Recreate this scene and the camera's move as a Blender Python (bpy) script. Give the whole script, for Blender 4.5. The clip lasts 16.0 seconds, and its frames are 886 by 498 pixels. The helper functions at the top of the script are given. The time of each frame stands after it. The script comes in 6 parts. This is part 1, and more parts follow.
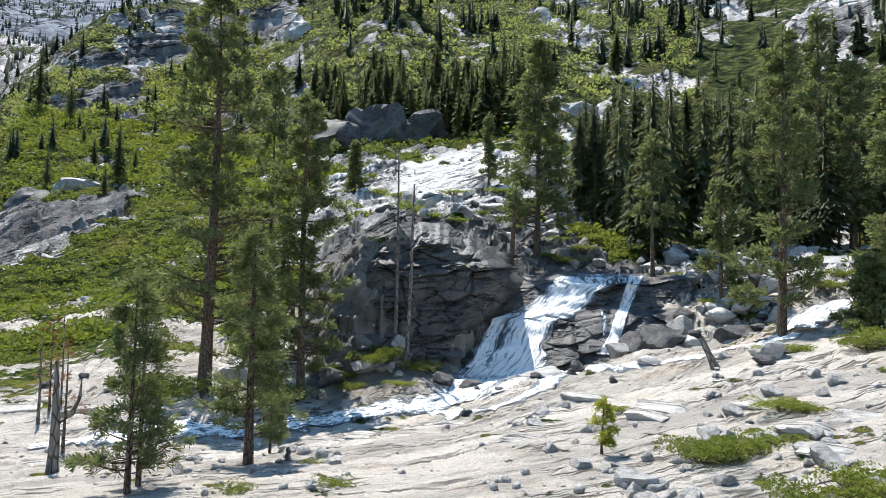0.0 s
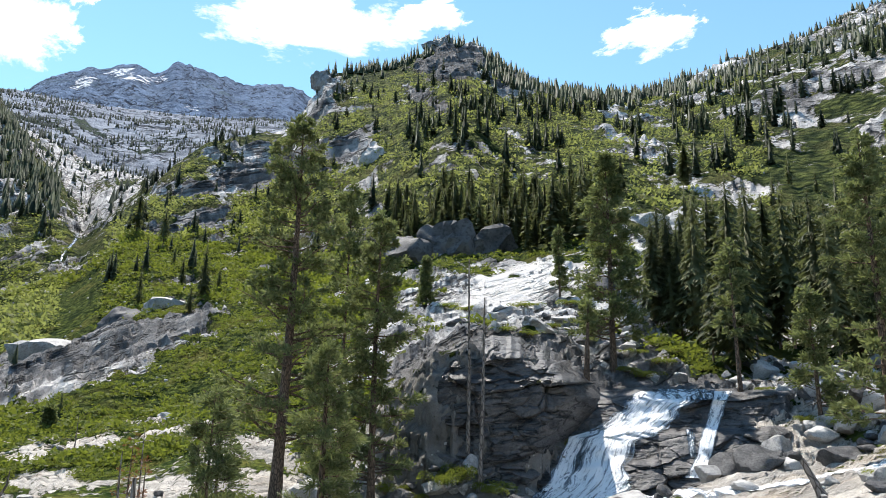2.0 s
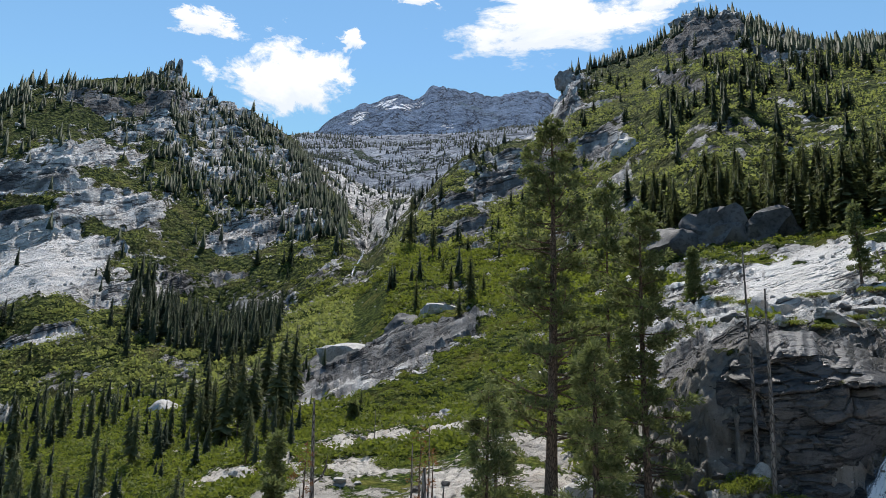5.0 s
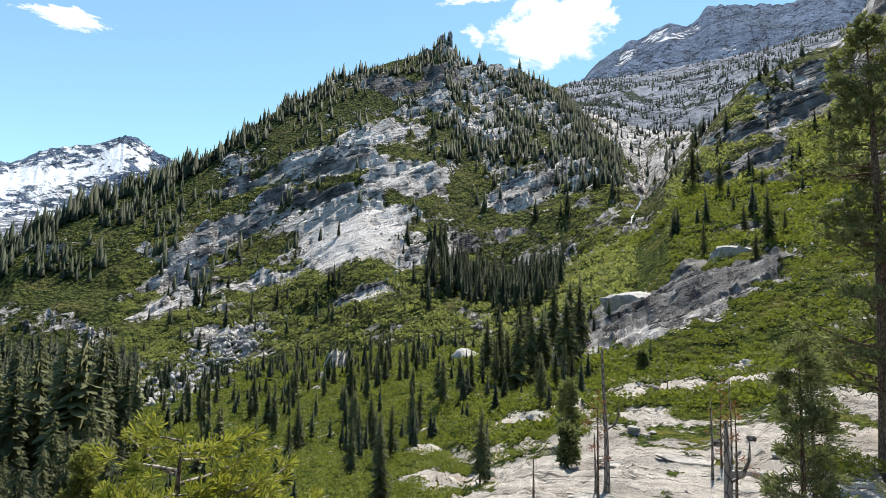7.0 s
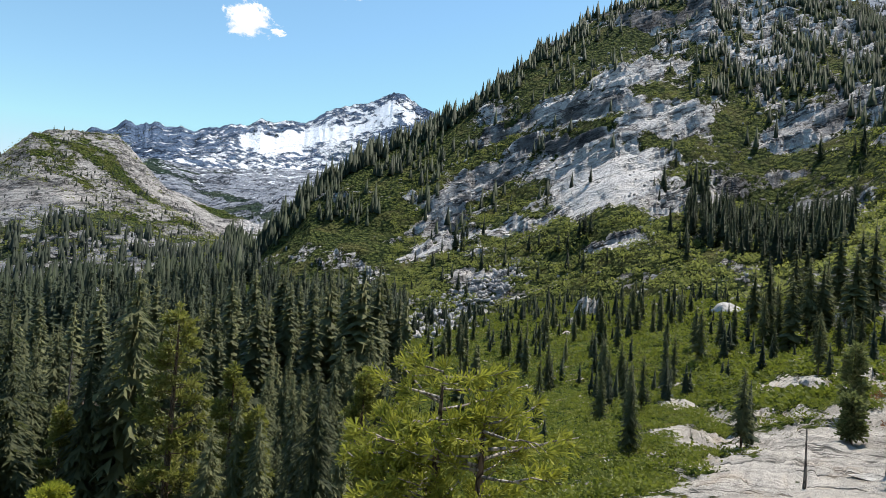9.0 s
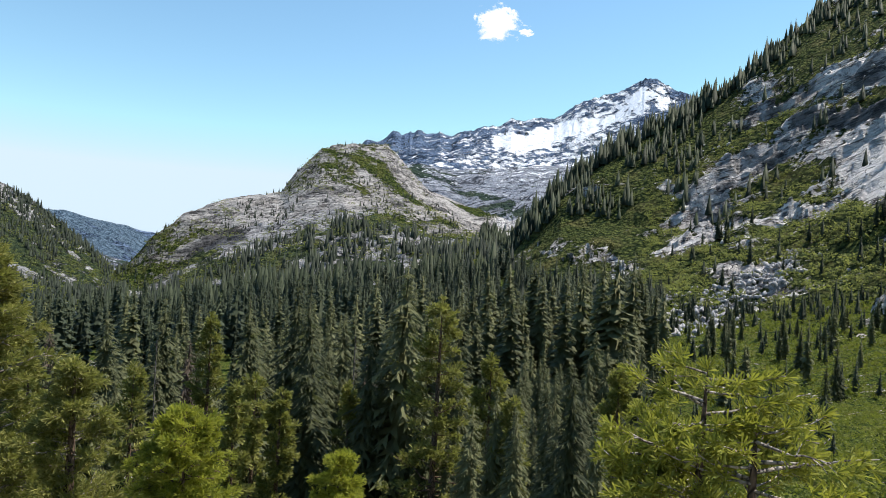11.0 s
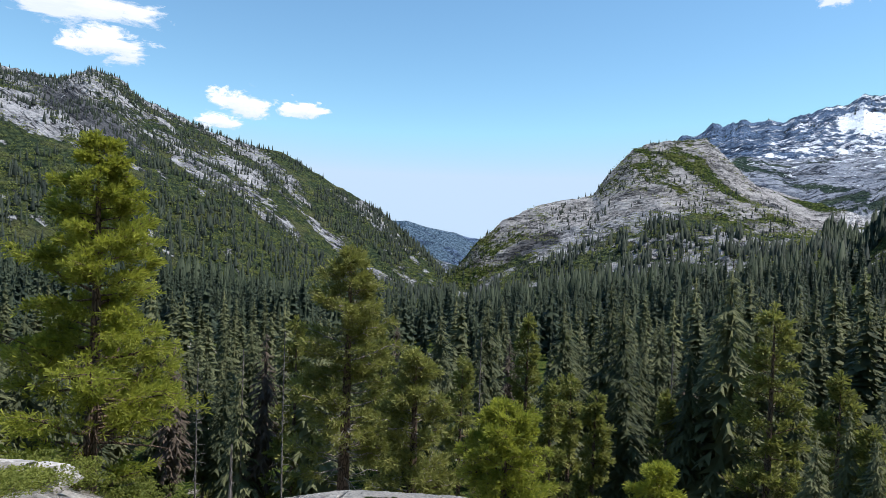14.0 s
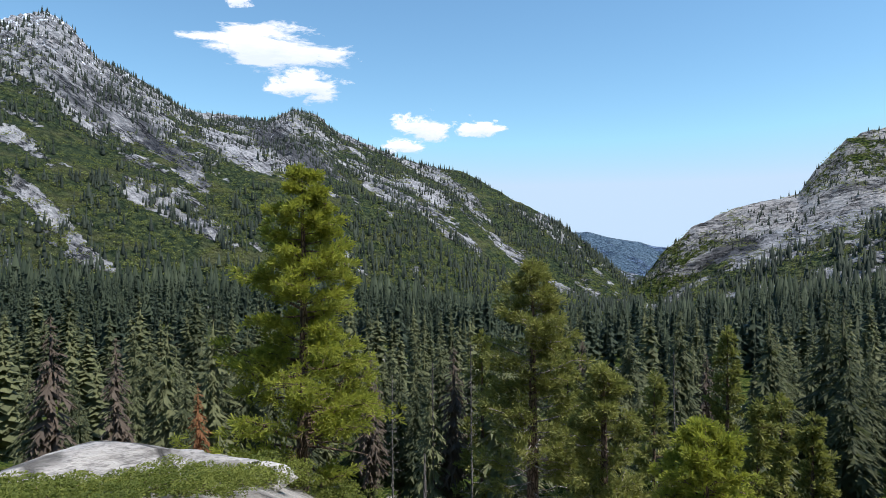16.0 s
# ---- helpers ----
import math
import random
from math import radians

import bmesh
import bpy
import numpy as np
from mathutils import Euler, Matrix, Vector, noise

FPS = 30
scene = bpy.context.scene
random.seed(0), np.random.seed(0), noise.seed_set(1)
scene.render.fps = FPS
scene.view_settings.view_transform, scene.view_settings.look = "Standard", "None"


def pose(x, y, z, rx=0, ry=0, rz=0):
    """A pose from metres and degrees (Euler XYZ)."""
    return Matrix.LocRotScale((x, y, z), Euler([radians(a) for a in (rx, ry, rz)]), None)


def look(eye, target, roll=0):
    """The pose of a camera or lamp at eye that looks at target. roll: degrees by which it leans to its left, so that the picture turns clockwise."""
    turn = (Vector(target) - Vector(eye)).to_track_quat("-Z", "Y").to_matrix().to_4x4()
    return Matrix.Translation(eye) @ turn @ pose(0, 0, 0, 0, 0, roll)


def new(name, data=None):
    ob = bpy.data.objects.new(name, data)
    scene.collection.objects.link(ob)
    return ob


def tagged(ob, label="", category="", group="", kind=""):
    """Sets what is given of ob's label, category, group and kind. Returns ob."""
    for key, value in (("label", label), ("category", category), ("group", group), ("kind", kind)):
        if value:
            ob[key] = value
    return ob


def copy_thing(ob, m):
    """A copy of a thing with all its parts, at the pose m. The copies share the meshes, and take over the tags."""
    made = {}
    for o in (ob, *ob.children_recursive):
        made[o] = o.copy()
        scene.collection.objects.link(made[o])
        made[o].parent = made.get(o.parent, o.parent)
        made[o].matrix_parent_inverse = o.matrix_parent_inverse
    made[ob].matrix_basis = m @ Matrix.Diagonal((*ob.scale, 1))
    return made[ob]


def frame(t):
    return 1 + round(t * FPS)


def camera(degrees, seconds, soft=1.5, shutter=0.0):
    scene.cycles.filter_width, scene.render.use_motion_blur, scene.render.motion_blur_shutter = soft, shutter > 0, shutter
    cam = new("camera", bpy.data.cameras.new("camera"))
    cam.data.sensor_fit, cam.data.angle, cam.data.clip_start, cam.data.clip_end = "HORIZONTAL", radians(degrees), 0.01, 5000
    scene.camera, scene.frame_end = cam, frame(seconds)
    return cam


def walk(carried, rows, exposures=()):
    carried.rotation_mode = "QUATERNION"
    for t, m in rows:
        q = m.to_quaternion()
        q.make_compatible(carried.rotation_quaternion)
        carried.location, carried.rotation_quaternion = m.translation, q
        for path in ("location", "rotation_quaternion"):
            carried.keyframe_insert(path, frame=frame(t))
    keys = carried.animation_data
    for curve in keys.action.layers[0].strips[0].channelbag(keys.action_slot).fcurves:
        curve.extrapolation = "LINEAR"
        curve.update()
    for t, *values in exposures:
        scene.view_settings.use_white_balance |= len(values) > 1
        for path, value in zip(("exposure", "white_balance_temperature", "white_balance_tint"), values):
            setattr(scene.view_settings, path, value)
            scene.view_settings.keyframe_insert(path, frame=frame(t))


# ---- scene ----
EYE = Vector((0, 0.04, 1.6))
cam = camera(68.76, 16.0, soft=0.8)
# seconds, turn clockwise from +y, tilt up, lean
VIEW = [
    (0.0, 34.35, 3.62, 1.06),
    (0.5, 31.94, 5.25, 1.32),
    (1.0, 29.12, 7.74, 1.05),
    (1.5, 28.80, 11.56, 1.87),
    (2.0, 27.88, 13.52, 1.14),
    (2.5, 22.94, 14.10, 0.69),
    (3.0, 16.38, 14.23, 1.13),
    (3.2, 13.99, 14.14, 1.38),
    (5.3, 2.29, 12.24, 2.64),
    (5.5, 0.12, 11.48, 2.99),
    (6.0, -5.12, 8.97, 1.73),
    (6.5, -13.36, 7.37, 1.55),
    (7.0, -19.56, 7.63, 2.02),
    (7.5, -24.39, 6.59, 2.18),
    (8.0, -30.00, 4.67, 2.63),
    (8.2, -32.64, 3.76, 3.15),
    (10.3, -54.50, 0.76, 3.63),
    (10.5, -57.13, 0.42, 3.30),
    (11.0, -63.13, -0.28, 3.55),
    (11.5, -68.41, -1.01, 3.81),
    (12.0, -73.83, -1.89, 4.45),
    (12.5, -79.56, -2.25, 3.05),
    (13.0, -84.29, -2.00, 2.48),
    (13.5, -86.30, -1.45, 2.50),
    (14.0, -90.25, -1.41, 2.33),
    (14.5, -95.15, -1.97, 1.88),
    (15.0, -99.27, -1.88, 1.74),
    (15.5, -102.51, -1.61, 1.09),
    (16.0, -106.16, -0.52, -0.07),
]


def aim(turn, tilt, lean):
    a, e = radians(turn), radians(tilt)
    return look(EYE, EYE + Vector((math.sin(a) * math.cos(e), math.cos(a) * math.cos(e), math.sin(e))), lean)


walk(cam, [(t, aim(a, e, k)) for t, a, e, k in VIEW], exposures=[(0.0, 0.9, 6600, 10), (1.0, 0.92, 6600, 10), (1.5, 0.85, 6600, 10), (2.0, 0.85, 6700, 10), (3.0, 0.2, 6300, 10), (5.5, 0.25, 6800, 10), (6.5, 0.62, 7100, 10), (7.2, 0.6, 7050, 10), (8.0, 0.35, 6900, 10), (11.0, 0.45, 6800, 11), (12.5, 0.28, 6300, 12), (16.0, 0.24, 6200, 12)])

# ---- light ----
SUN_TURN, SUN_HEIGHT = 4.0, 61.0
world = bpy.data.worlds.new("sky")
scene.world = world
world.use_nodes = True
sky = world.node_tree.nodes.new("ShaderNodeTexSky")
sky.sky_type, sky.sun_disc = "NISHITA", False
sky.sun_elevation, sky.sun_rotation = radians(SUN_HEIGHT), radians(SUN_TURN)
sky.altitude, sky.air_density, sky.dust_density, sky.ozone_density = 0, 1.0, 0.0, 1.0
world.node_tree.nodes["Background"].inputs["Strength"].default_value = 0.13
# clear mountain air: no yellow at the horizon
split, merge = world.node_tree.nodes.new("ShaderNodeSeparateColor"), world.node_tree.nodes.new("ShaderNodeCombineColor")
world.node_tree.links.new(sky.outputs["Color"], split.inputs[0])
for channel, share in ((0, 0.0), (1, 1.12), (2, 1.32)):
    most, dim = world.node_tree.nodes.new("ShaderNodeMath"), world.node_tree.nodes.new("ShaderNodeMath")
    most.operation, dim.operation, dim.inputs[1].default_value = "MAXIMUM", "MULTIPLY", share
    world.node_tree.links.new(split.outputs[0], dim.inputs[0])
    world.node_tree.links.new(split.outputs[channel], most.inputs[0])
    world.node_tree.links.new(dim.outputs[0], most.inputs[1])
    cap = world.node_tree.nodes.new("ShaderNodeMath")
    cap.operation, cap.inputs[1].default_value = "MINIMUM", (4.6, 4.6, 5.6)[channel]
    world.node_tree.links.new(most.outputs[0], cap.inputs[0])
    gain = world.node_tree.nodes.new("ShaderNodeMath")
    gain.operation, gain.inputs[1].default_value = "MULTIPLY", (0.86, 1.1, 1.1)[channel]
    world.node_tree.links.new(cap.outputs[0], gain.inputs[0])
    world.node_tree.links.new(gain.outputs[0], merge.inputs[channel])
world.node_tree.links.new(merge.outputs[0], world.node_tree.nodes["Background"].inputs["Color"])
sun = new("sun", bpy.data.lights.new("sun", "SUN"))
sun.data.energy, sun.data.angle, sun.data.color = 5.0, radians(0.5), (1.0, 0.96, 0.9)
a, e = radians(SUN_TURN), radians(SUN_HEIGHT)
sun.matrix_world = look((900 * math.sin(a) * math.cos(e), 900 * math.cos(a) * math.cos(e), 900 * math.sin(e)), (0, 0, 0))

# ---- materials ----
class Nodes:
    """Short hand for a node tree."""

    def __init__(self, name):
        self.mat = bpy.data.materials.new(name)
        self.mat.use_nodes = True
        self.tree = self.mat.node_tree
        self.bsdf = self.tree.nodes["Principled BSDF"]
        self.out = self.tree.nodes["Material Output"]

    def add(self, kind, operation="", clamp=False, blend="", attribute="", feature=""):
        n = self.tree.nodes.new("ShaderNode" + kind)
        if operation:
            n.operation = operation
        if clamp:
            n.use_clamp = True
        if blend:
            n.data_type, n.blend_type = "RGBA", blend
        if attribute:
            n.attribute_name = attribute
        if feature:
            n.feature = feature
        return n

    def put(self, socket, value):
        if isinstance(value, bpy.types.NodeSocket):
            self.tree.links.new(value, socket)
        else:
            socket.default_value = value

    def coords(self):
        return self.add("TexCoord").outputs["Object"]

    def noise(self, size, detail=5, rough=0.6, vector=None, stretch=None, warp=0.0):
        n = self.add("TexNoise")
        v = vector or self.coords()
        if stretch:
            m = self.add("Mapping")
            self.put(m.inputs["Vector"], v)
            m.inputs["Scale"].default_value = stretch[:3]
            m.inputs["Rotation"].default_value = [radians(q) for q in stretch[3:]] or (0, 0, 0)
            v = m.outputs[0]
        self.put(n.inputs["Vector"], v)
        n.inputs["Scale"].default_value, n.inputs["Detail"].default_value, n.inputs["Roughness"].default_value = 1 / size, detail, rough
        n.inputs["Distortion"].default_value = warp
        return n.outputs["Fac"]

    def noise_color(self, size, amount):
        """A wandering offset, in metres."""
        n = self.add("TexNoise")
        self.put(n.inputs["Vector"], self.coords())
        n.inputs["Scale"].default_value, n.inputs["Detail"].default_value = 1 / size, 3
        v = self.add("VectorMath", operation="SCALE")
        self.put(v.inputs[0], n.outputs["Color"])
        v.inputs["Scale"].default_value = amount
        return v.outputs[0]

    def math(self, op, p, q=0.0, clamp=False):
        n = self.add("Math", operation=op, clamp=clamp)
        self.put(n.inputs[0], p)
        self.put(n.inputs[1], q)
        return n.outputs[0]

    def ramp(self, fac, *stops):
        n = self.add("ValToRGB")
        el = n.color_ramp.elements
        while len(el) < len(stops):
            el.new(0.5)
        for e, (p, c) in zip(el, stops):
            e.position, e.color = p, (*c, 1) if isinstance(c, tuple) else (c, c, c, 1)
        self.put(n.inputs[0], fac)
        return n.outputs[0]

    def mix(self, fac, p, q, blend="MIX"):
        n = self.add("Mix", blend=blend)
        self.put(n.inputs[0], fac)
        self.put(n.inputs[6], (*p, 1) if isinstance(p, tuple) else p)
        self.put(n.inputs[7], (*q, 1) if isinstance(q, tuple) else q)
        return n.outputs[2]

    def bump(self, height, distance, strength=1.0, normal=None):
        n = self.add("Bump")
        n.inputs["Strength"].default_value, n.inputs["Distance"].default_value = strength, distance
        self.put(n.inputs["Height"], height)
        if normal:
            self.put(n.inputs["Normal"], normal)
        return n.outputs[0]

    def finish(self, color, rough=0.8, normal=None, specular=0.3, metal=0.0):
        self.put(self.bsdf.inputs["Base Color"], (*color, 1) if isinstance(color, tuple) else color)
        self.put(self.bsdf.inputs["Roughness"], rough)
        self.bsdf.inputs["Specular IOR Level"].default_value = specular
        self.bsdf.inputs["Metallic"].default_value = metal
        if normal:
            self.put(self.bsdf.inputs["Normal"], normal)
        return self.mat


def lie(k, az, slant, long=6.0, flat=False):
    """Coordinates drawn out along the lie of the slabs that face a given turn."""
    a, t = radians(az), radians(slant)
    right, away = Vector((math.cos(a), -math.sin(a), 0)), Vector((math.sin(a), math.cos(a), 0))
    up = Vector((0, 0, 1))
    if flat:
        up, away = away, up
    ways = (right * math.cos(t) + up * math.sin(t)) / long, up * math.cos(t) - right * math.sin(t), away * 0.3
    join = k.add("CombineXYZ")
    for n, w in enumerate(ways):
        d = k.add("VectorMath", operation="DOT_PRODUCT")
        k.put(d.inputs[0], k.coords())
        d.inputs[1].default_value = w
        k.put(join.inputs[n], d.outputs["Value"])
    return join.outputs[0]


def granite_color(k, size, pale, dark, stain_shade=0.6, grain=None, clean=False):
    """Speckled granite with weather streaks and open joints along the slabs; returns colour and height."""
    big = k.noise(size * 9, 6, 0.65)
    mid = k.noise(size, 9, 0.72, warp=0.4)
    fine = k.noise(size * 0.22, 6, 0.75)
    streak = k.noise(size * 3, 5, 0.6, stretch=(1, 0.35, 2.2, 0, 0, 20))
    color = k.mix(k.ramp(mid, (0.34 if clean else 0.40, 0.0), (0.50 if clean else 0.55, 1.0)), dark, pale)
    color = k.mix(k.math("MULTIPLY", k.ramp(streak, (0.54, 0.0), (0.64, 1.0)), stain_shade), color, tuple(0.38 * c for c in dark))
    color = k.mix(k.ramp(big, (0.38, 0.0), (0.62, 0.7)), color, tuple(min(1, 1.25 * c) for c in pale))
    color = k.mix(k.ramp(fine, (0.32, 0.6), (0.45, 0.0)), color, tuple(0.5 * c for c in dark))
    height = k.math("ADD", mid, k.math("MULTIPLY", k.math("ADD", streak, fine), 0.4))
    if not grain:
        return color, height
    # slabs: broad bands of weathering and painted ledge shade, and open joints between the sheets
    along = lie(k, *grain)
    band = k.noise(size * 1.5, 7, 0.66, vector=along, warp=0.3)
    color = k.mix(k.ramp(band, (0.36, 0.75 * stain_shade + 0.15), (0.47, 0.0)), color, tuple(0.7 * c for c in dark))
    color = k.mix(k.ramp(band, (0.55, 0.0), (0.68, 0.6)), color, tuple(min(1, 1.12 * c) for c in pale))
    line = None
    for spread, thin in ((6.5, 0.010), (2.7, 0.012)) if clean and size < 1 else ((4.0, 0.016), (1.7, 0.020)):
        n = k.noise(size * spread, 4, 0.55, vector=along)
        d = k.ramp(k.math("ABSOLUTE", k.math("SUBTRACT", n, 0.47)), (0.2 * thin, 0.0), (thin, 1.0))
        line = k.math("MINIMUM", line, d) if line else d
    broken = k.ramp(k.noise(size * 2.2, 5, 0.6), (0.48, 0.0), (0.58, 1.0))
    line = k.math("MAXIMUM", line, broken)
    color = k.mix(k.math("MULTIPLY", k.math("SUBTRACT", 1.0, line), 0.85), color, tuple(0.2 * c for c in dark))
    height = k.math("ADD", k.math("MULTIPLY", line, 0.8), k.math("ADD", k.math("MULTIPLY", height, 0.6), k.math("MULTIPLY", band, 1.6)))
    return color, height


def rock_material(name, size, pale, dark, stain_shade=0.6, rough=0.75, grain=None):
    k = Nodes(name)
    color, height = granite_color(k, size, pale, dark, stain_shade, grain)
    speck = k.noise(size * 0.09, 3, 0.6)
    color = k.mix(k.ramp(speck, (0.36, 0.5), (0.5, 0.0)), color, tuple(0.3 * c for c in dark))
    return k.finish(color, rough, k.bump(height, size * 0.35, 0.8, k.bump(speck, size * 0.04, 0.4)))


def hill_material(name, size, pale, dark, green, deep_shade, dry, soil=None, depth=0.5, grain=(0, 0)):
    """Granite, scrub and snow, told apart by the ground's cover."""
    k = Nodes(name)
    bare = k.add("Attribute", attribute="bare").outputs["Fac"]
    snow = k.add("Attribute", attribute="snow").outputs["Fac"]
    rock, height = granite_color(k, size, pale, dark, 0.5 if soil else 0.6, grain, size < 1 or 5 < size < 6)
    # darkness by place: marks of water and lichen, plus shade painted into the rock
    stain_shade = k.add("Attribute", attribute="stain_shade").outputs["Fac"]
    rock = k.mix(k.ramp(k.math("ADD", stain_shade, k.math("MULTIPLY", k.math("SUBTRACT", k.noise(size * 1.8, 7, 0.7, stretch=(1, 1, 0.4)), 0.5), 0.9)), (0.38, 0.0), (0.75, 0.78)), rock, tuple(0.42 * c for c in dark))
    rock = k.mix(k.ramp(k.math("SUBTRACT", k.math("MULTIPLY", k.noise(size * 2.5, 6, 0.65), 0.5), stain_shade), (0.3, 0.0), (0.75, 0.8)), rock, tuple(min(1, 1.08 * c) for c in pale))
    if soil:
        rock = k.mix(k.ramp(k.noise(size * 6, 7, 0.7), (0.55, 0.0), (0.66, 0.55)), rock, soil)
        rock = k.mix(k.ramp(k.noise(size * 2.6, 8, 0.75), (0.60, 0.0), (0.66, 0.5)), rock, tuple(0.6 * c for c in dark))
        rock = k.mix(k.ramp(k.noise(size * 4.5, 7, 0.62, vector=lie(k, *grain)), (0.50, 0.0), (0.58, 0.65)), rock, tuple(1.25 * c for c in dark))
    grit = k.noise(size * 0.07, 5, 0.7)
    if soil:
        rock = k.mix(k.ramp(grit, (0.36, 0.6), (0.5, 0.0)), rock, tuple(0.4 * c for c in dark))
        height = k.math("ADD", height, k.math("MULTIPLY", grit, 0.35))
    edge = k.noise(size * 1.3, 9, 0.72)
    mask = k.ramp(k.math("ADD", bare, k.math("MULTIPLY", k.math("SUBTRACT", edge, 0.5), 1.3)), (0.49, 0.0), (0.55, 1.0))
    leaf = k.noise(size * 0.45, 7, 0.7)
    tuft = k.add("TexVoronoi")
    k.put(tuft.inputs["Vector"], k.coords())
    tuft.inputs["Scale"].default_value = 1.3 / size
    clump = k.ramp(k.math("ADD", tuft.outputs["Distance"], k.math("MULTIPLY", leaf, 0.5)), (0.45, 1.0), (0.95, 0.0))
    # bush shade is painted in: tufts darken towards the gaps between them
    scrub = k.mix(k.math("MULTIPLY", k.ramp(leaf, (0.30, 0.25), (0.62, 1.0)), clump), deep_shade, green)
    scrub = k.mix(k.ramp(k.noise(size * 5, 5, 0.6), (0.5, 0.0), (0.68, 0.75)), scrub, dry)
    color = k.mix(mask, scrub, rock)
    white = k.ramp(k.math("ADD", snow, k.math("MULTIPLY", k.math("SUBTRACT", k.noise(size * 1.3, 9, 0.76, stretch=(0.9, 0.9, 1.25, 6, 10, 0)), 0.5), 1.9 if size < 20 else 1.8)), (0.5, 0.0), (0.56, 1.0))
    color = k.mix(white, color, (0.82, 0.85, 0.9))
    relief = k.mix(mask, k.math("MULTIPLY", k.math("SUBTRACT", leaf, tuft.outputs["Distance"]), 1.3), height)
    relief = k.mix(k.math("MULTIPLY", white, 0.85), relief, (0.5, 0.5, 0.5))
    return k.finish(color, 0.95, k.bump(relief, size * depth, 1.0), 0.03)


def foliage(name, lit, shade, through_color, spread=0.5, thin=0.36):
    """Leaves and needles: colour varies leaf by leaf and plant by plant, and light passes through."""
    k = Nodes(name)
    island = k.add("NewGeometry").outputs["Random Per Island"]
    plant = k.math("FRACT", k.math("ADD", k.add("ObjectInfo").outputs["Random"], k.add("Attribute", attribute="plant").outputs["Fac"]))
    f = k.math("ADD", k.math("MULTIPLY", island, 1 - spread), k.math("MULTIPLY", plant, spread))
    color = k.mix(f, shade, lit)
    k.finish(color, 0.65, None, 0.13)
    t = k.add("BsdfTranslucent")
    k.put(t.inputs[0], (*through_color, 1))
    m = k.add("MixShader")
    m.inputs[0].default_value = thin
    k.tree.links.new(k.bsdf.outputs[0], m.inputs[1])
    k.tree.links.new(t.outputs[0], m.inputs[2])
    k.tree.links.new(m.outputs[0], k.out.inputs[0])
    return k.mat


def bark_material(name, pale, dark, size=0.12):
    k = Nodes(name)
    plates = k.add("TexVoronoi", feature="DISTANCE_TO_EDGE")
    m = k.add("Mapping")
    k.put(m.inputs["Vector"], k.coords())
    m.inputs["Scale"].default_value = (1, 1, 0.3)
    k.put(plates.inputs["Vector"], m.outputs[0])
    plates.inputs["Scale"].default_value = 1 / size
    grain = k.noise(size * 0.6, 6, 0.7, stretch=(1, 1, 0.15))
    color = k.mix(k.ramp(grain, (0.3, 0.0), (0.7, 1.0)), dark, pale)
    color = k.mix(k.ramp(plates.outputs["Distance"], (0.0, 1.0), (0.16, 0.0)), color, tuple(0.4 * c for c in dark))
    return k.finish(color, 0.9, k.bump(k.math("ADD", k.ramp(plates.outputs["Distance"], (0.0, 0.0), (0.2, 1.0)), grain), 0.03, 0.9), 0.1)


# scrub green, dark for the shade between bushes, and dry
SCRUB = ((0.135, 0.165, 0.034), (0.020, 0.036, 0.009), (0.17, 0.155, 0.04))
M_GROUND = hill_material("granite_ground", 0.8, (0.55, 0.51, 0.46), (0.25, 0.235, 0.215), *SCRUB, soil=(0.46, 0.37, 0.28), depth=0.4, grain=(28, 14, 7.0, True))
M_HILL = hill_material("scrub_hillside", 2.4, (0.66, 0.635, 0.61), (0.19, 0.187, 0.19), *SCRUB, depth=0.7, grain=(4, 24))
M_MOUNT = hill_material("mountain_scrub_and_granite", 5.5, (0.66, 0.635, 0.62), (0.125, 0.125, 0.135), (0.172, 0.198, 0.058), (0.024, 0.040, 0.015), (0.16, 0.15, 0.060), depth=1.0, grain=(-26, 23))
M_DOME = hill_material("dome_granite", 7.0, (0.42, 0.40, 0.38), (0.085, 0.085, 0.09), (0.14, 0.175, 0.035), (0.020, 0.036, 0.012), (0.14, 0.14, 0.045), depth=1.0, grain=(-75, 6))
# haze of distance put into these colours, faintly here, bluer in the next two
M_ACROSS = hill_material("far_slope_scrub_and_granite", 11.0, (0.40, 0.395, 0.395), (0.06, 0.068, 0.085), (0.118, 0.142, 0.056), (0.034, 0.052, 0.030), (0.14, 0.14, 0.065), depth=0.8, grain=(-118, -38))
M_BASIN = hill_material("hazy_basin_granite_and_snow", 26.0, (0.30, 0.32, 0.36), (0.07, 0.09, 0.13), (0.06, 0.09, 0.06), (0.03, 0.05, 0.04), (0.08, 0.10, 0.07), grain=(-50, 25, 2.0))
M_FAR = hill_material("hazy_far_granite_and_snow", 32.0, (0.155, 0.22, 0.33), (0.045, 0.078, 0.14), (0.19, 0.27, 0.35), (0.11, 0.17, 0.23), (0.16, 0.23, 0.29), depth=1.0, grain=(-20, 55, 2.2))
M_ROCK = rock_material("pale_granite", 0.45, (0.44, 0.425, 0.405), (0.21, 0.205, 0.20), 0.45)
M_SHEET = rock_material("sheet_granite", 0.6, (0.50, 0.475, 0.44), (0.24, 0.228, 0.21), 0.4, 0.75, (28, 14, 7.0, True))
M_HUMP = rock_material("lichened_granite", 0.5, (0.42, 0.395, 0.365), (0.155, 0.146, 0.137), 0.6, 0.75, (-132, 6, 5.0, True))
M_SCREE = rock_material("broken_granite", 2.0, (0.42, 0.41, 0.41), (0.17, 0.17, 0.18), 0.5)
M_CRAG = rock_material("crag_granite", 4.0, (0.26, 0.255, 0.255), (0.085, 0.085, 0.09), 0.8)
